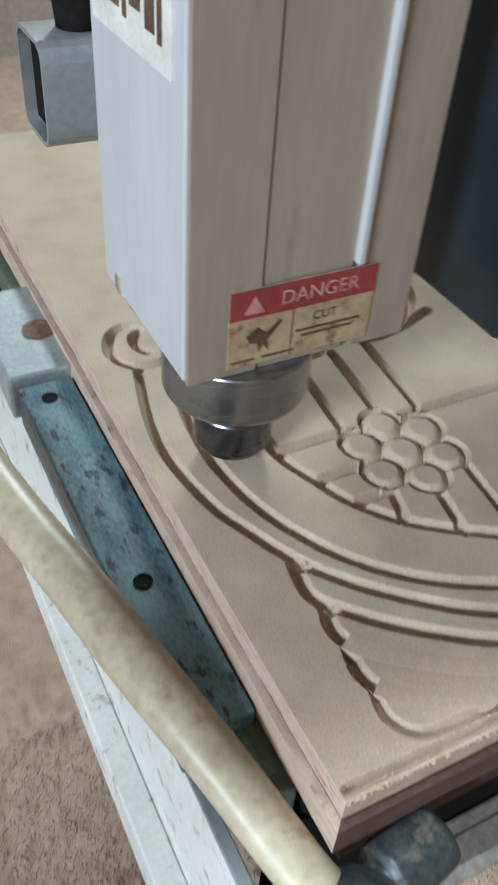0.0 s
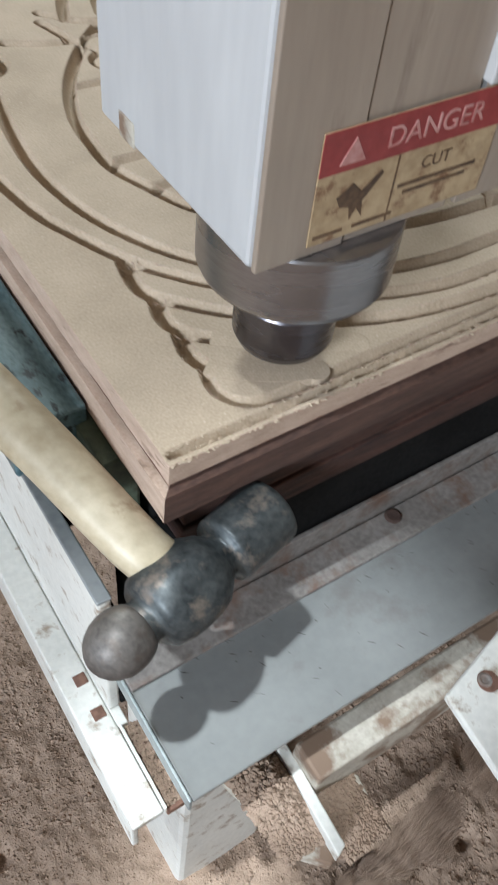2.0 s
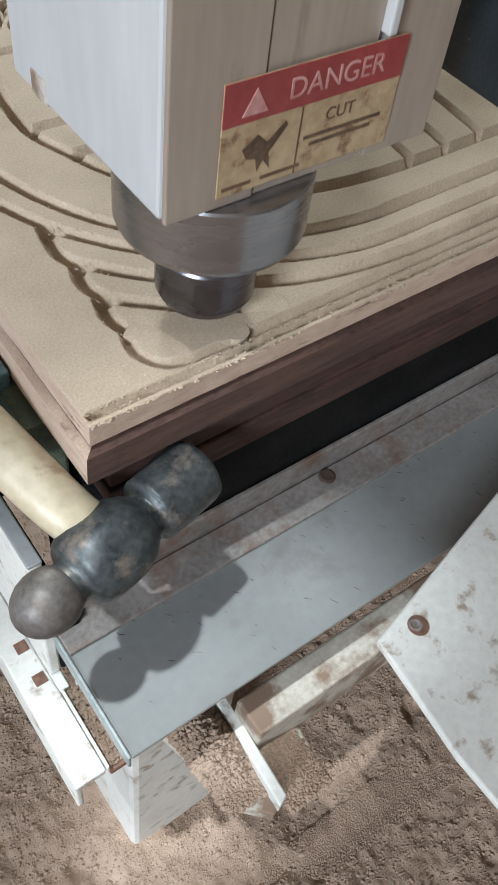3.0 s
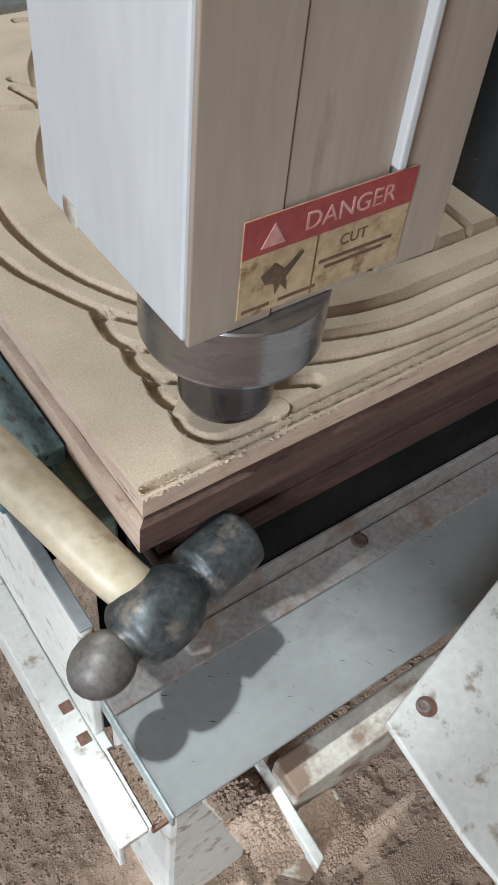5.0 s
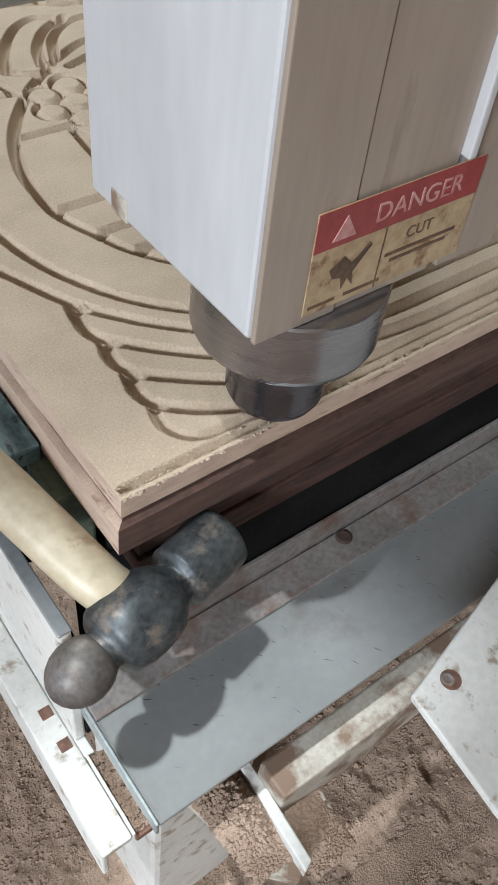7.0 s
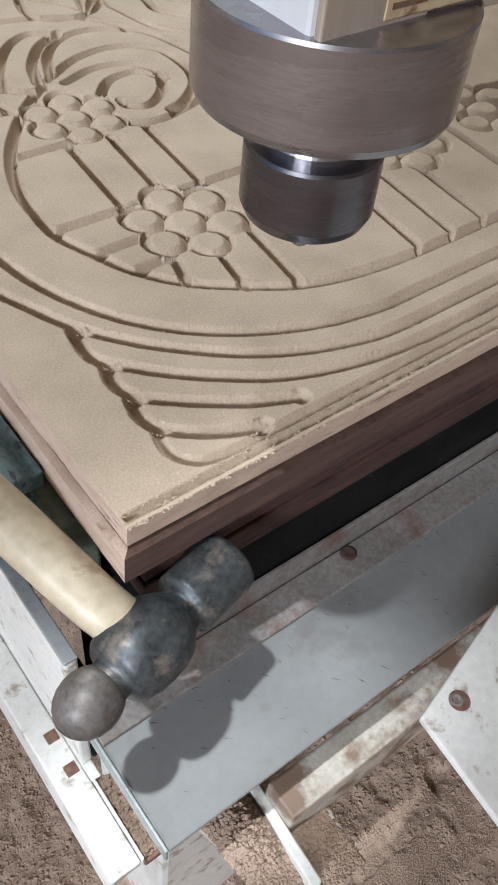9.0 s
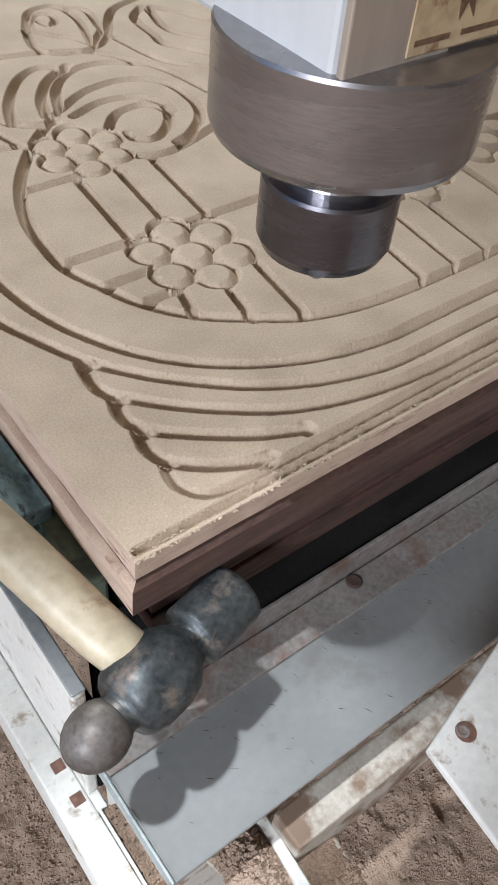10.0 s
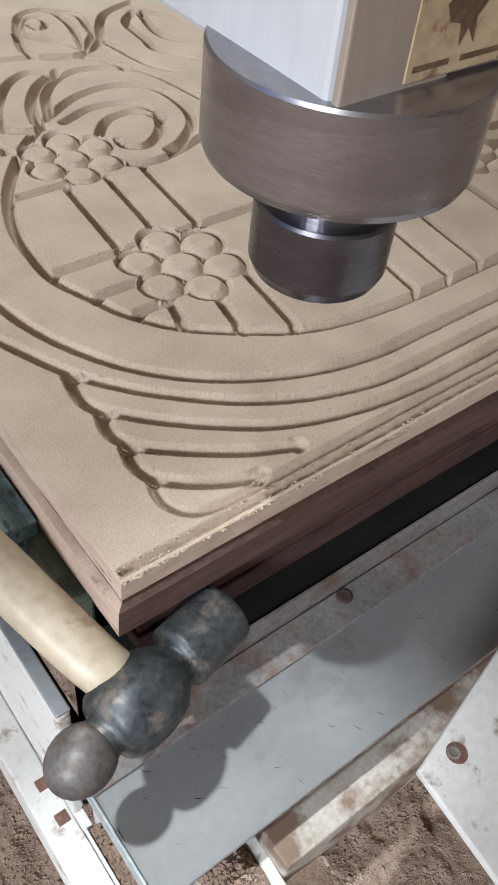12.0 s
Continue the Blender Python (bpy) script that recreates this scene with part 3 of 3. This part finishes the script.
def clamp_bars():
    bar = thing("clamp_bar", "worn blue-painted steel clamp bar beside the panel", "clamp bar")
    bm = box(-0.041, -0.006, 0.060, 0.322, -0.052, -0.022, 0.0016)
    part("bar", bm, BLUE, bar)
    for y in (0.147, 0.305):
        part("bolt_hole", lathe([(0.0048, -0.0225), (0.0050, -0.0212), (0.0038, -0.0212), (0.0034, -0.0216)], 24, m=Matrix.Translation((-0.025, y, 0))), DARK, bar, "dark drilled hole")
    end = thing("end_block", "bright zinc-plated steel block with a deep bolt hole", "steel block")
    part("block", box(-0.045, 0.001, 0.326, 0.43, -0.050, -0.017, 0.002), ZINC, end)
    part("socket", lathe([(0.0105, -0.0172), (0.0110, -0.0158), (0.0082, -0.0158), (0.0070, -0.0166)], 32, m=Matrix.Translation((-0.012, 0.372, 0))), RUST_AND_SHADE, end, "rust-edged bolt socket")
    rail = part("bar_rail", box(-0.022, 0.004, 0.075, 0.64, -0.13, -0.0525, 0.002), DARK)
    tagged(rail, "dark steel rail that carries the clamp bars", "rail", kind="structure")
    side = part("side_rail", box(-0.0335, -0.0265, 0.002, 0.64, -0.199, -0.082, 0.0015), WHITE_FRAME)
    # the shade between the rails is filled in as a near-black block
    tagged(part("trough", box(-0.0263, -0.0125, 0.002, 0.64, -0.199, -0.15, 0.001), DARK), "near-black fill for the shaded gap between the rails", "trough", kind="structure")
    part("cap", box(-0.0337, -0.0263, 0.002, 0.64, -0.0818, -0.0795, 0.0008), GREY, side, "bare grey steel top edge")
    tagged(side, "white-painted rail along the bed with a bare top", "rail", kind="structure")


def frame_beam():
    """The white side beam of the machine's frame, with its slots and open channel, and the leg under it."""
    f = thing("machine_frame", "chipped white-painted steel frame of the machine, dusted with sawdust", "machine frame", "structure")
    part("top_flange", box(-0.051, -0.0335, -0.058, 0.66, -0.206, -0.2, 0.0012), WHITE_FRAME, f)
    part("inner_lip", box(-0.0330, -0.0312, -0.058, -0.0083, -0.206, -0.1985, 0.0006), WHITE_FRAME, f, "thin raised edge of the channel")
    part("channel_floor", box(-0.0310, -0.0205, -0.058, -0.0083, -0.214, -0.208, 0.0008), RUST_AND_SHADE, f, "open channel filled with sawdust")
    part("inner_flange", box(-0.0334, -0.0275, -0.0083, 0.66, -0.206, -0.2, 0.0006), WHITE_FRAME, f)
    part("outer_web", box(-0.051, -0.047, -0.056, 0.66, -0.24, -0.2063, 0.0012), WHITE_FRAME, f)
    for y in (0.004, 0.026):
        part("slot", box(-0.0425, -0.0355, y - 0.0035, y + 0.0035, -0.2005, -0.1994, 0.0003), RUST_AND_SHADE, f, "dark slot through the flange")
    part("leg", box(-0.008, 0.072, -0.040, 0.040, FLOOR - 0.02, -0.245, 0.005), WHITE_FRAME, f, "white square leg")
    part("cross_rail", box(0.050, PANEL_X, -0.084, -0.060, -0.266, -0.222, 0.002), WHITE_DUSTY, f, "white front rail, patched with dust")
    part("inner_rail", box(0.10, PANEL_X, -0.030, -0.010, -0.30, -0.23, 0.002), RUST_AND_SHADE, f, "rusty inner rail")
    bm = prism([(0.010, -0.045), (0.050, -0.045), (0.046, -0.116), (0.038, -0.119), (0.026, -0.106)], -0.262, -0.25, 0.001)
    part("gusset", bm, WHITE_DUSTY, f, "white bracket heaped with sawdust")
    part("gusset_ledge", prism([(0.0520, -0.050), (0.085, -0.086), (0.080, -0.118), (0.0485, -0.118)], -0.268, -0.2625, 0.001), WHITE_DUSTY, f, "dust-covered ledge beside the bracket")
    bm = prism([(0.0445, -0.046), (0.0515, -0.046), (0.0475, -0.116), (0.0405, -0.119)], -0.2498, -0.238, 0.001)
    part("gusset_rib", bm, WHITE_FRAME, f, "white upright rib of the bracket")
    return f


def steel_plate():
    p = thing("cover_plate", "scratched galvanised steel cover plate with a raised rear lip", "steel plate")
    part("sheet", box(-0.0255, 0.80, -0.071, 0.0115, PLATE_Z - 0.003, PLATE_Z, 0.0008), PLATE, p)
    part("rear_lip", box(-0.0255, 0.80, 0.012, 0.015, PLATE_Z - 0.003, PLATE_Z + 0.022, 0.0008), RAIL_DUST_AND_SHADE, p, "dusty upright lip")
    # the rear strip's shade is put into its dusty brown
    part("rear_strip", box(-0.0255, 0.80, -0.0105, 0.0113, PLATE_Z + 0.0003, PLATE_Z + 0.0035, 0.001), RAIL_DUST_AND_SHADE, p, "dusty rear strip, its brown also holding shade")
    # a hole's dark opening, put in as a raised brown disc
    bolt = lathe([(0.0054, PLATE_Z + 0.0032), (0.0052, PLATE_Z + 0.0042), (0.0040, PLATE_Z + 0.0048), (0.0010, PLATE_Z + 0.0046)], 24, m=Matrix.Translation((HOLE[0], HOLE[1], 0)))
    part("bolt", bolt, DARK_MARK, p, "dark brown disc in place of a hole")
    part("side_lip", box(-0.0275, -0.0257, -0.071, 0.012, PLATE_Z - 0.012, PLATE_Z + 0.0015, 0.0006), ZINC, p, "bright bent rim")
    rng = random.Random(41)
    bm = bmesh.new()
    for _ in range(70):
        x, y, a, n = rng.uniform(-0.015, 0.28), rng.uniform(-0.066, 0.0), rng.uniform(0.6, 1.5), rng.uniform(0.0008, 0.0032)
        d, s = Vector((math.cos(a), -math.sin(a), 0)) * n, Vector((math.sin(a), math.cos(a), 0)) * rng.uniform(0.00008, 0.00025)
        o = Vector((x, y, PLATE_Z + 0.00025))
        bm.faces.new([bm.verts.new(o + q) for q in (-d, s, d, -s)])
    tagged(part("scratch", bm, DARK_MARK, p, "fine dark nicks and scratches"), kind="stuff")
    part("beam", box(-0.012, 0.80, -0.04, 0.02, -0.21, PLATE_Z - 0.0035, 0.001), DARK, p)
    return p


# ---- the hammer ----
def hammer():
    hm = thing("hammer", "ball-pein hammer with a worn ash handle and dark forged head", "hammer")
    axis = Vector((0.047, -0.010, -0.046)) - Vector((-0.042, -0.034, -0.046))
    turn = axis.to_track_quat("Z", "Y").to_matrix().to_4x4()
    m = Matrix.Translation((-0.042, -0.034, -0.046)) @ turn
    ball = [(0.0134 * math.sin(a), 0.0030 - 0.0152 * math.cos(a)) for a in (0.05, 0.2, 0.4, 0.65, 0.9, 1.2, 1.5, 1.75, 2.0, 2.2)]
    pein = lathe(ball + [(0.0096, 0.0128)], 48, m=m)
    head = [(0.0094, 0.0120), (0.0100, 0.0128), (0.0094, 0.0150), (0.0100, 0.0168), (0.0142, 0.0176), (0.0164, 0.0200), (0.0186, 0.025), (0.0194, 0.032), (0.0192, 0.039), (0.0174, 0.046), (0.0136, 0.0515), (0.0108, 0.0550), (0.0102, 0.0582), (0.0146, 0.0588), (0.0153, 0.0606), (0.0152, 0.0622), (0.0158, 0.0855), (0.0152, 0.0885), (0.0138, 0.0895)]
    part("pein", pein, PEIN, hm, "round pein worn to brownish grey", smooth=True)
    body = lathe(head, 48)
    for v in body.verts:
        # flattened cheeks round the eye
        if 0.019 < v.co.z < 0.052:
            a, q = math.atan2(v.co.y, v.co.x), math.hypot(v.co.x, v.co.y)
            f = 1 - 0.10 * abs(math.sin(2 * a)) * math.sin(math.pi * (v.co.z - 0.019) / 0.033)
            v.co.x, v.co.y = q * f * math.cos(a), q * f * math.sin(a)
    bmesh.ops.transform(body, verts=body.verts, matrix=m)
    part("head", body, FORGED, hm, smooth=True)
    pts = spline([(-0.0035, -0.0335, -0.049), (-0.006, -0.022, -0.046), (-0.0165, -0.005, -0.036), (-0.0315, 0.045, -0.021), (-0.045, 0.092, -0.0125), (-0.058, 0.150, -0.010), (-0.073, 0.215, -0.009), (-0.088, 0.30, -0.008)], 8)
    n = len(pts)
    radii = [0.0102 + 0.0036 * min(1, k / (n - 1) * 1.6) for k in range(n)]
    part("handle", sweep(pts, radii, 0.82), HANDLE, hm, "worn pale ash handle", smooth=True)
    return hm


# ---- the moving machine ----
def gantry_cover():
    c = thing("gantry_cover", "white-painted steel end cover of the travelling gantry, with a rivet", "machine cover")
    out = [(0, 0), (0.078, 0.020), (0.30, 0.075), (0.30, -0.30), (0.0, -0.30), (-0.006, -0.06)]
    part("shell", prism(out, -0.005, 0.0, 0.0012), WHITE_FRAME, c)
    part("rust_ring", lathe([(0.0056, -0.001), (0.0052, 0.0003), (0.0036, 0.0003)], 24, m=Matrix.Translation((0.0212, -0.0052, 0))), RUST_AND_SHADE, c, "rust stain round the rivet")
    part("rivet", lathe([(0.0036, -0.001), (0.0034, 0.0006), (0.0024, 0.0009), (0.0014, 0.0005)], 24, m=Matrix.Translation((0.020, -0.004, 0))), RAIL_DUST_AND_SHADE, c, "worn rivet with rust round it")
    return c


def rect_tube(x0, x1, y0, y1, z0, z1, wall):
    """A hollow rectangular tube along x with rounded corners."""
    bm = bmesh.new()

    def ring(x, inset):
        out = []
        r = 0.010 - inset
        for cy, cz, a0 in ((y1 - 0.010, z1 - 0.010, 0), (y0 + 0.010, z1 - 0.010, 90), (y0 + 0.010, z0 + 0.010, 180), (y1 - 0.010, z0 + 0.010, 270)):
            for k in range(5):
                a = radians(a0 + 22.5 * k)
                out.append(bm.verts.new((x, cy + r * math.cos(a), cz + r * math.sin(a))))
        return out

    rings = [ring(x1, wall), ring(x0, wall), ring(x0, 0), ring(x1, 0)]
    for a, b in zip(rings, rings[1:] + rings[:1]):
        for k in range(len(a)):
            bm.faces.new((a[k], a[(k + 1) % len(a)], b[(k + 1) % len(a)], b[k]))
    bmesh.ops.recalc_face_normals(bm, faces=bm.faces)
    return bm


def carriage():
    c = thing("carriage", "dark blue-black carriage box beside the spindle", "machine carriage")
    part("case", box(0.155, 0.30, -0.030, 0.125, 0.002, 0.55, 0.004), NAVY, c)
    duct = rect_tube(-0.012, 0.07, 0.150, 0.196, 0.050, 0.104, 0.0025)
    part("duct", duct, GREY, c, "grey rectangular air duct with an open end")
    # the shade inside the duct is a near-black sheet by its mouth
    part("duct_shade", box(-0.006, -0.002, 0.1548, 0.1912, 0.0548, 0.0992, 0), DARK, c)
    part("hose", sweep(spline([(0.015, 0.173, 0.10), (0.012, 0.180, 0.16), (0.02, 0.19, 0.24), (0.05, 0.2, 0.34)], 6), [0.011] * 19), DARK, c, "black hose", smooth=True)
    return c


def spindle_unit():
    s = thing("spindle_case", "white and aluminium spindle case with a red danger label", "machine case")
    # case: white side, aluminium front
    part("case", box(0.0, 0.118, 0.0015, 0.106, 0.0, 0.60, 0.0018), WHITE_CASE, s)
    part("front_plate", box(0.0006, 0.036, -0.0015, 0.001, 0.0, 0.60, 0.0006), ALU, s, "brushed aluminium front strip")
    part("inset_plate", box(0.0368, 0.083, -0.0006, 0.001, 0.0, 0.60, 0.0005), ALU, s)
    part("rib", box(0.083, 0.0868, -0.0045, 0.001, 0.047, 0.60, 0.0008), WHITE_CASE, s, "pale raised rib")
    part("outer_plate", box(0.0872, 0.1185, -0.0012, 0.001, 0.0, 0.60, 0.0005), ALU, s)
    part("chip", box(-0.0006, 0.004, 0.078, 0.090, -0.0004, 0.010, 0.001), WHITE_DUSTY, s, "bare chipped spot at the case's lower edge")
    # label
    lab = part("danger_label", box(0.020, 0.096, -0.0020, -0.0015, 0.004, 0.0450, 0.0003, 1), YELLOW, s, "worn yellow and red danger label")
    part("red_band", box(0.0202, 0.0958, -0.0023, -0.0019, 0.0300, 0.0448, 0.0001, 1), RED, lab)
    up = Matrix(((1, 0, 0, 0.066), (0, 0, -1, -0.0024), (0, 1, 0, 0.0370), (0, 0, 0, 1)))
    writing("danger_text", "DANGER", 0.0102, PRINT, lab, up)
    cut = Matrix(((1, 0, 0, 0.070), (0, 0, -1, -0.0021), (0, 1, 0, 0.0235), (0, 0, 0, 1)))
    writing("cut_text", "CUT", 0.0065, INK, lab, cut)
    tri = Matrix(((1, 0, 0, 0.0325), (0, 0, -1, -0.0023), (0, 1, 0, 0.0355), (0, 0, 0, 1)))
    part("triangle", tri_mesh(0.0058, tri), PRINT, lab)
    for x0, x1, z in ((0.055, 0.090, 0.0165), (0.058, 0.086, 0.0135), (0.022, 0.034, 0.0065), (0.038, 0.055, 0.0065)):
        part("text_bar", box(x0, x1, -0.0022, -0.0019, z, z + 0.0014, 0), INK, lab)
    part("divider", box(0.0525, 0.0531, -0.0022, -0.0019, 0.0045, 0.0295, 0), INK, lab)
    hand = prism([(0.0, 0.010), (0.006, 0.014), (0.010, 0.010), (0.017, 0.016), (0.018, 0.0145), (0.011, 0.006), (0.012, 0.0), (0.009, 0.004), (0.007, 0.0), (0.006, 0.005), (0.002, 0.006)], 0, 0.0004)
    bmesh.ops.transform(hand, verts=hand.verts, matrix=Matrix(((1, 0, 0, 0.029), (0, 0, -1, -0.0019), (0, 1, 0, 0.0105), (0, 0, 0, 1))))
    part("pictogram", hand, INK, lab)
    side = part("side_label", box(-0.0012, 0.0006, 0.012, 0.098, 0.130, 0.21, 0.0003, 1), PALE, s, "white printed label on the case's side")
    for y0, y1, z0, z1 in ((0.020, 0.024, 0.140, 0.20), (0.027, 0.036, 0.142, 0.20), (0.041, 0.052, 0.146, 0.205), (0.056, 0.060, 0.14, 0.20), (0.064, 0.074, 0.142, 0.205), (0.080, 0.088, 0.15, 0.205)):
        part("print_bar", box(-0.0016, -0.0011, y0, y1, z0, z1, 0), INK, side)
    return s


def spindle():
    s = thing("spindle", "turned steel router spindle with a blued collet nut", "spindle")
    ax = Matrix.Translation((0.028, 0.023, 0))
    part("nose", lathe([(0.018, 0.030), (0.018, 0.0060), (0.0372, 0.0058), (0.0378, 0.0048), (0.0378, -0.020), (0.0368, -0.0225), (0.034, -0.024), (0.016, -0.0245)], 256, m=ax), STEEL, s, "scuffed turned steel nose", smooth=False)
    part("shaft", lathe([(0.0150, -0.0245), (0.0150, -0.032), (0.0165, -0.035), (0.0165, -0.042)], 64, m=ax), STEEL, s)
    part("collet_nut", lathe([(0.0172, -0.0370), (0.0205, -0.0370), (0.0212, -0.0380), (0.0212, -0.0570), (0.0196, -0.0606), (0.0150, -0.0622), (0.0065, -0.0622)], 220, m=ax), NUT, s, "smooth blued steel collet nut")
    part("bit", lathe([(0.0032, -0.0610), (0.0032, -0.0690), (0.0034, -0.0700), (0.0026, -0.0735), (0.0008, -0.0742)], 24, m=ax), STEEL, s, "round-nosed cutter")
    return s


def tri_mesh(r, m):
    bm = bmesh.new()
    vs = [bm.verts.new(m @ Vector((r * math.cos(a), r * math.sin(a), 0.0003))) for a in (math.pi / 2, math.pi * 7 / 6, math.pi * 11 / 6)]
    lo = [bm.verts.new(m @ Vector((r * math.cos(a), r * math.sin(a), 0.0))) for a in (math.pi / 2, math.pi * 7 / 6, math.pi * 11 / 6)]
    bm.faces.new(vs)
    for k in range(3):
        bm.faces.new((vs[k], lo[k], lo[(k + 1) % 3], vs[(k + 1) % 3]))
    return bm


loose_sawdust(sawdust_floor())
workshop_walls()
carved_panel()
stacked_boards()
bed()
clamp_bars()
frame_beam()
steel_plate()
edge_fibres()
hammer()
COVER = gantry_cover()
CARRIAGE = carriage()
CASE = spindle_unit()
SPINDLE = spindle()


# ---- what moves ----
# the lower front corner of the spindle's case: seconds, x, y, z
TOOL = [
    (0, 0.007, 0.171, 0.075), (0.5, 0.009, 0.059, 0.075), (1, -0.002, 0.034, 0.075), (1.5, 0.005, 0.024, 0.075),
    (2, 0.032, 0.006, 0.075), (2.5, 0.035, 0.013, 0.075), (3, 0.035, 0.008, 0.075), (3.5, 0.064, -0.010, 0.075),
    (5.5, 0.009, 0.002, 0.075), (6, 0.038, -0.018, 0.075), (6.5, 0.042, -0.015, 0.075), (7.4, 0.041, -0.020, 0.080), (8.5, 0.041, -0.024, 0.163),
    (9, 0.041, -0.023, 0.184), (9.5, 0.041, -0.025, 0.191), (10, 0.041, -0.027, 0.190), (10.5, 0.041, -0.028, 0.189), (12, 0.041, -0.028, 0.189),
]


# sawdust that lies on the cover plate until a gust sweeps it off
def plate_sawdust():
    heaps = []
    rng = random.Random(21)
    for k in range(16):
        for row in range(4):
            x, y = 0.002 + 0.0185 * k + rng.uniform(-0.003, 0.003), -0.060 + 0.0185 * row + rng.uniform(-0.003, 0.003)

            def spread(r):
                a, d = r.uniform(0, 6.3), 0.0135 * math.sqrt(r.random())
                return (d * math.cos(a), d * math.sin(a), 0.0008 + r.uniform(0, 0.0018))

            heap = crumbs("sawdust_patch", 620, spread, 100 + 4 * k + row, (0.0006, 0.0015), bed=0.0145)
            tagged(heap, "loose patch of sawdust lying on the steel plate", "sawdust", "sawdust on the plate")
            heaps.append((heap, x, y, rng.uniform(-20, 20), rng.uniform(0, 0.06)))
    return heaps


def uncut_pieces(line, name_seed):
    """Short pieces of board that fill a cut until the cutter throws them out."""
    pts = spline([(x, y, 0) for x, y in line], 3)
    pts = pts[6:]
    sides = []
    for k, p in enumerate(pts):
        d = pts[min(k + 1, len(pts) - 1)] - pts[max(k - 1, 0)]
        sides.append(Vector((-d.y, d.x, 0)).normalized() * 0.0045)
    out = []
    for k in range(len(pts) - 1):
        a, b, s, r = pts[k], pts[k + 1], sides[k], sides[k + 1]
        mid = (a + b) / 2
        ob = part("board_chip", prism([(p.x - mid.x, p.y - mid.y) for p in (a + s, b + r, b - r, a - s)], -0.0048, 0.00012), MDF)
        tagged(ob, "short uncut piece of fibreboard in the carving", "board chip", "pieces the cutter removes")
        out.append((ob, mid))
    end = part("board_chip", prism([(0.0058 * math.cos(k * math.pi / 8), 0.0058 * math.sin(k * math.pi / 8)) for k in range(16)], -0.0062, 0.00018), MDF)
    tagged(end, "round uncut plug of fibreboard in the carving", "board chip", "pieces the cutter removes")
    return out + [(end, pts[-1])]


HEAPS = plate_sawdust()
CHIPS_B, CHIPS_C = uncut_pieces(LINE_B, 1), uncut_pieces(LINE_C, 2)


def motions():
    walk(CASE, [(t, pose(x, y, z)) for t, x, y, z in TOOL])
    # the spindle floats a little in its case: pushed back while it cuts
    walk(SPINDLE, [(t, pose(x + 0.0125 * s, y + 0.0045 * s, z - 0.003 - 0.003 * s)) for t, x, y, z in TOOL for s in [1 if z < 0.1 else 0]])
    walk(CARRIAGE, [(t, pose(x, y, z)) for t, x, y, z in TOOL])
    walk(COVER, [(t, pose(x + 0.050, -0.104, -0.1)) for t, x, y, z in TOOL])
    for heap, x, y, turn, late in HEAPS:
        t0 = 1.58 + 0.9 * max(0, x) * 0.9 + late
        rest = pose(x, y, PLATE_Z, 0, 0, turn)
        lift = pose(x + 0.02, y - 0.012, PLATE_Z + 0.006, 8, 6, turn + 15)
        over = pose(x + 0.05, min(y - 0.05, -0.095), PLATE_Z - 0.03, 25, 15, turn + 40)
        down = pose(x + 0.08, min(y - 0.08, -0.125), FLOOR + 0.002, 0, 0, turn + 60)
        walk(heap, [(0, rest), (t0, rest), (t0 + 0.1, lift), (t0 + 0.2, over), (t0 + 0.4, down), (12, down)])
    for chips, first, span in ((CHIPS_B, 1.4, 2.2), (CHIPS_C, 5.2, 1.1)):
        for k, (ob, mid) in enumerate(chips):
            t0 = first + span * k / len(chips)
            rest = pose(mid.x, mid.y, 0)
            away = pose(0.62 + 0.01 * k, 0.30 + 0.013 * k, 0.0055, 0, 0, 70)
            walk(ob, [(0, rest), (t0, rest), (t0 + 0.1, away), (12, away)])


motions()
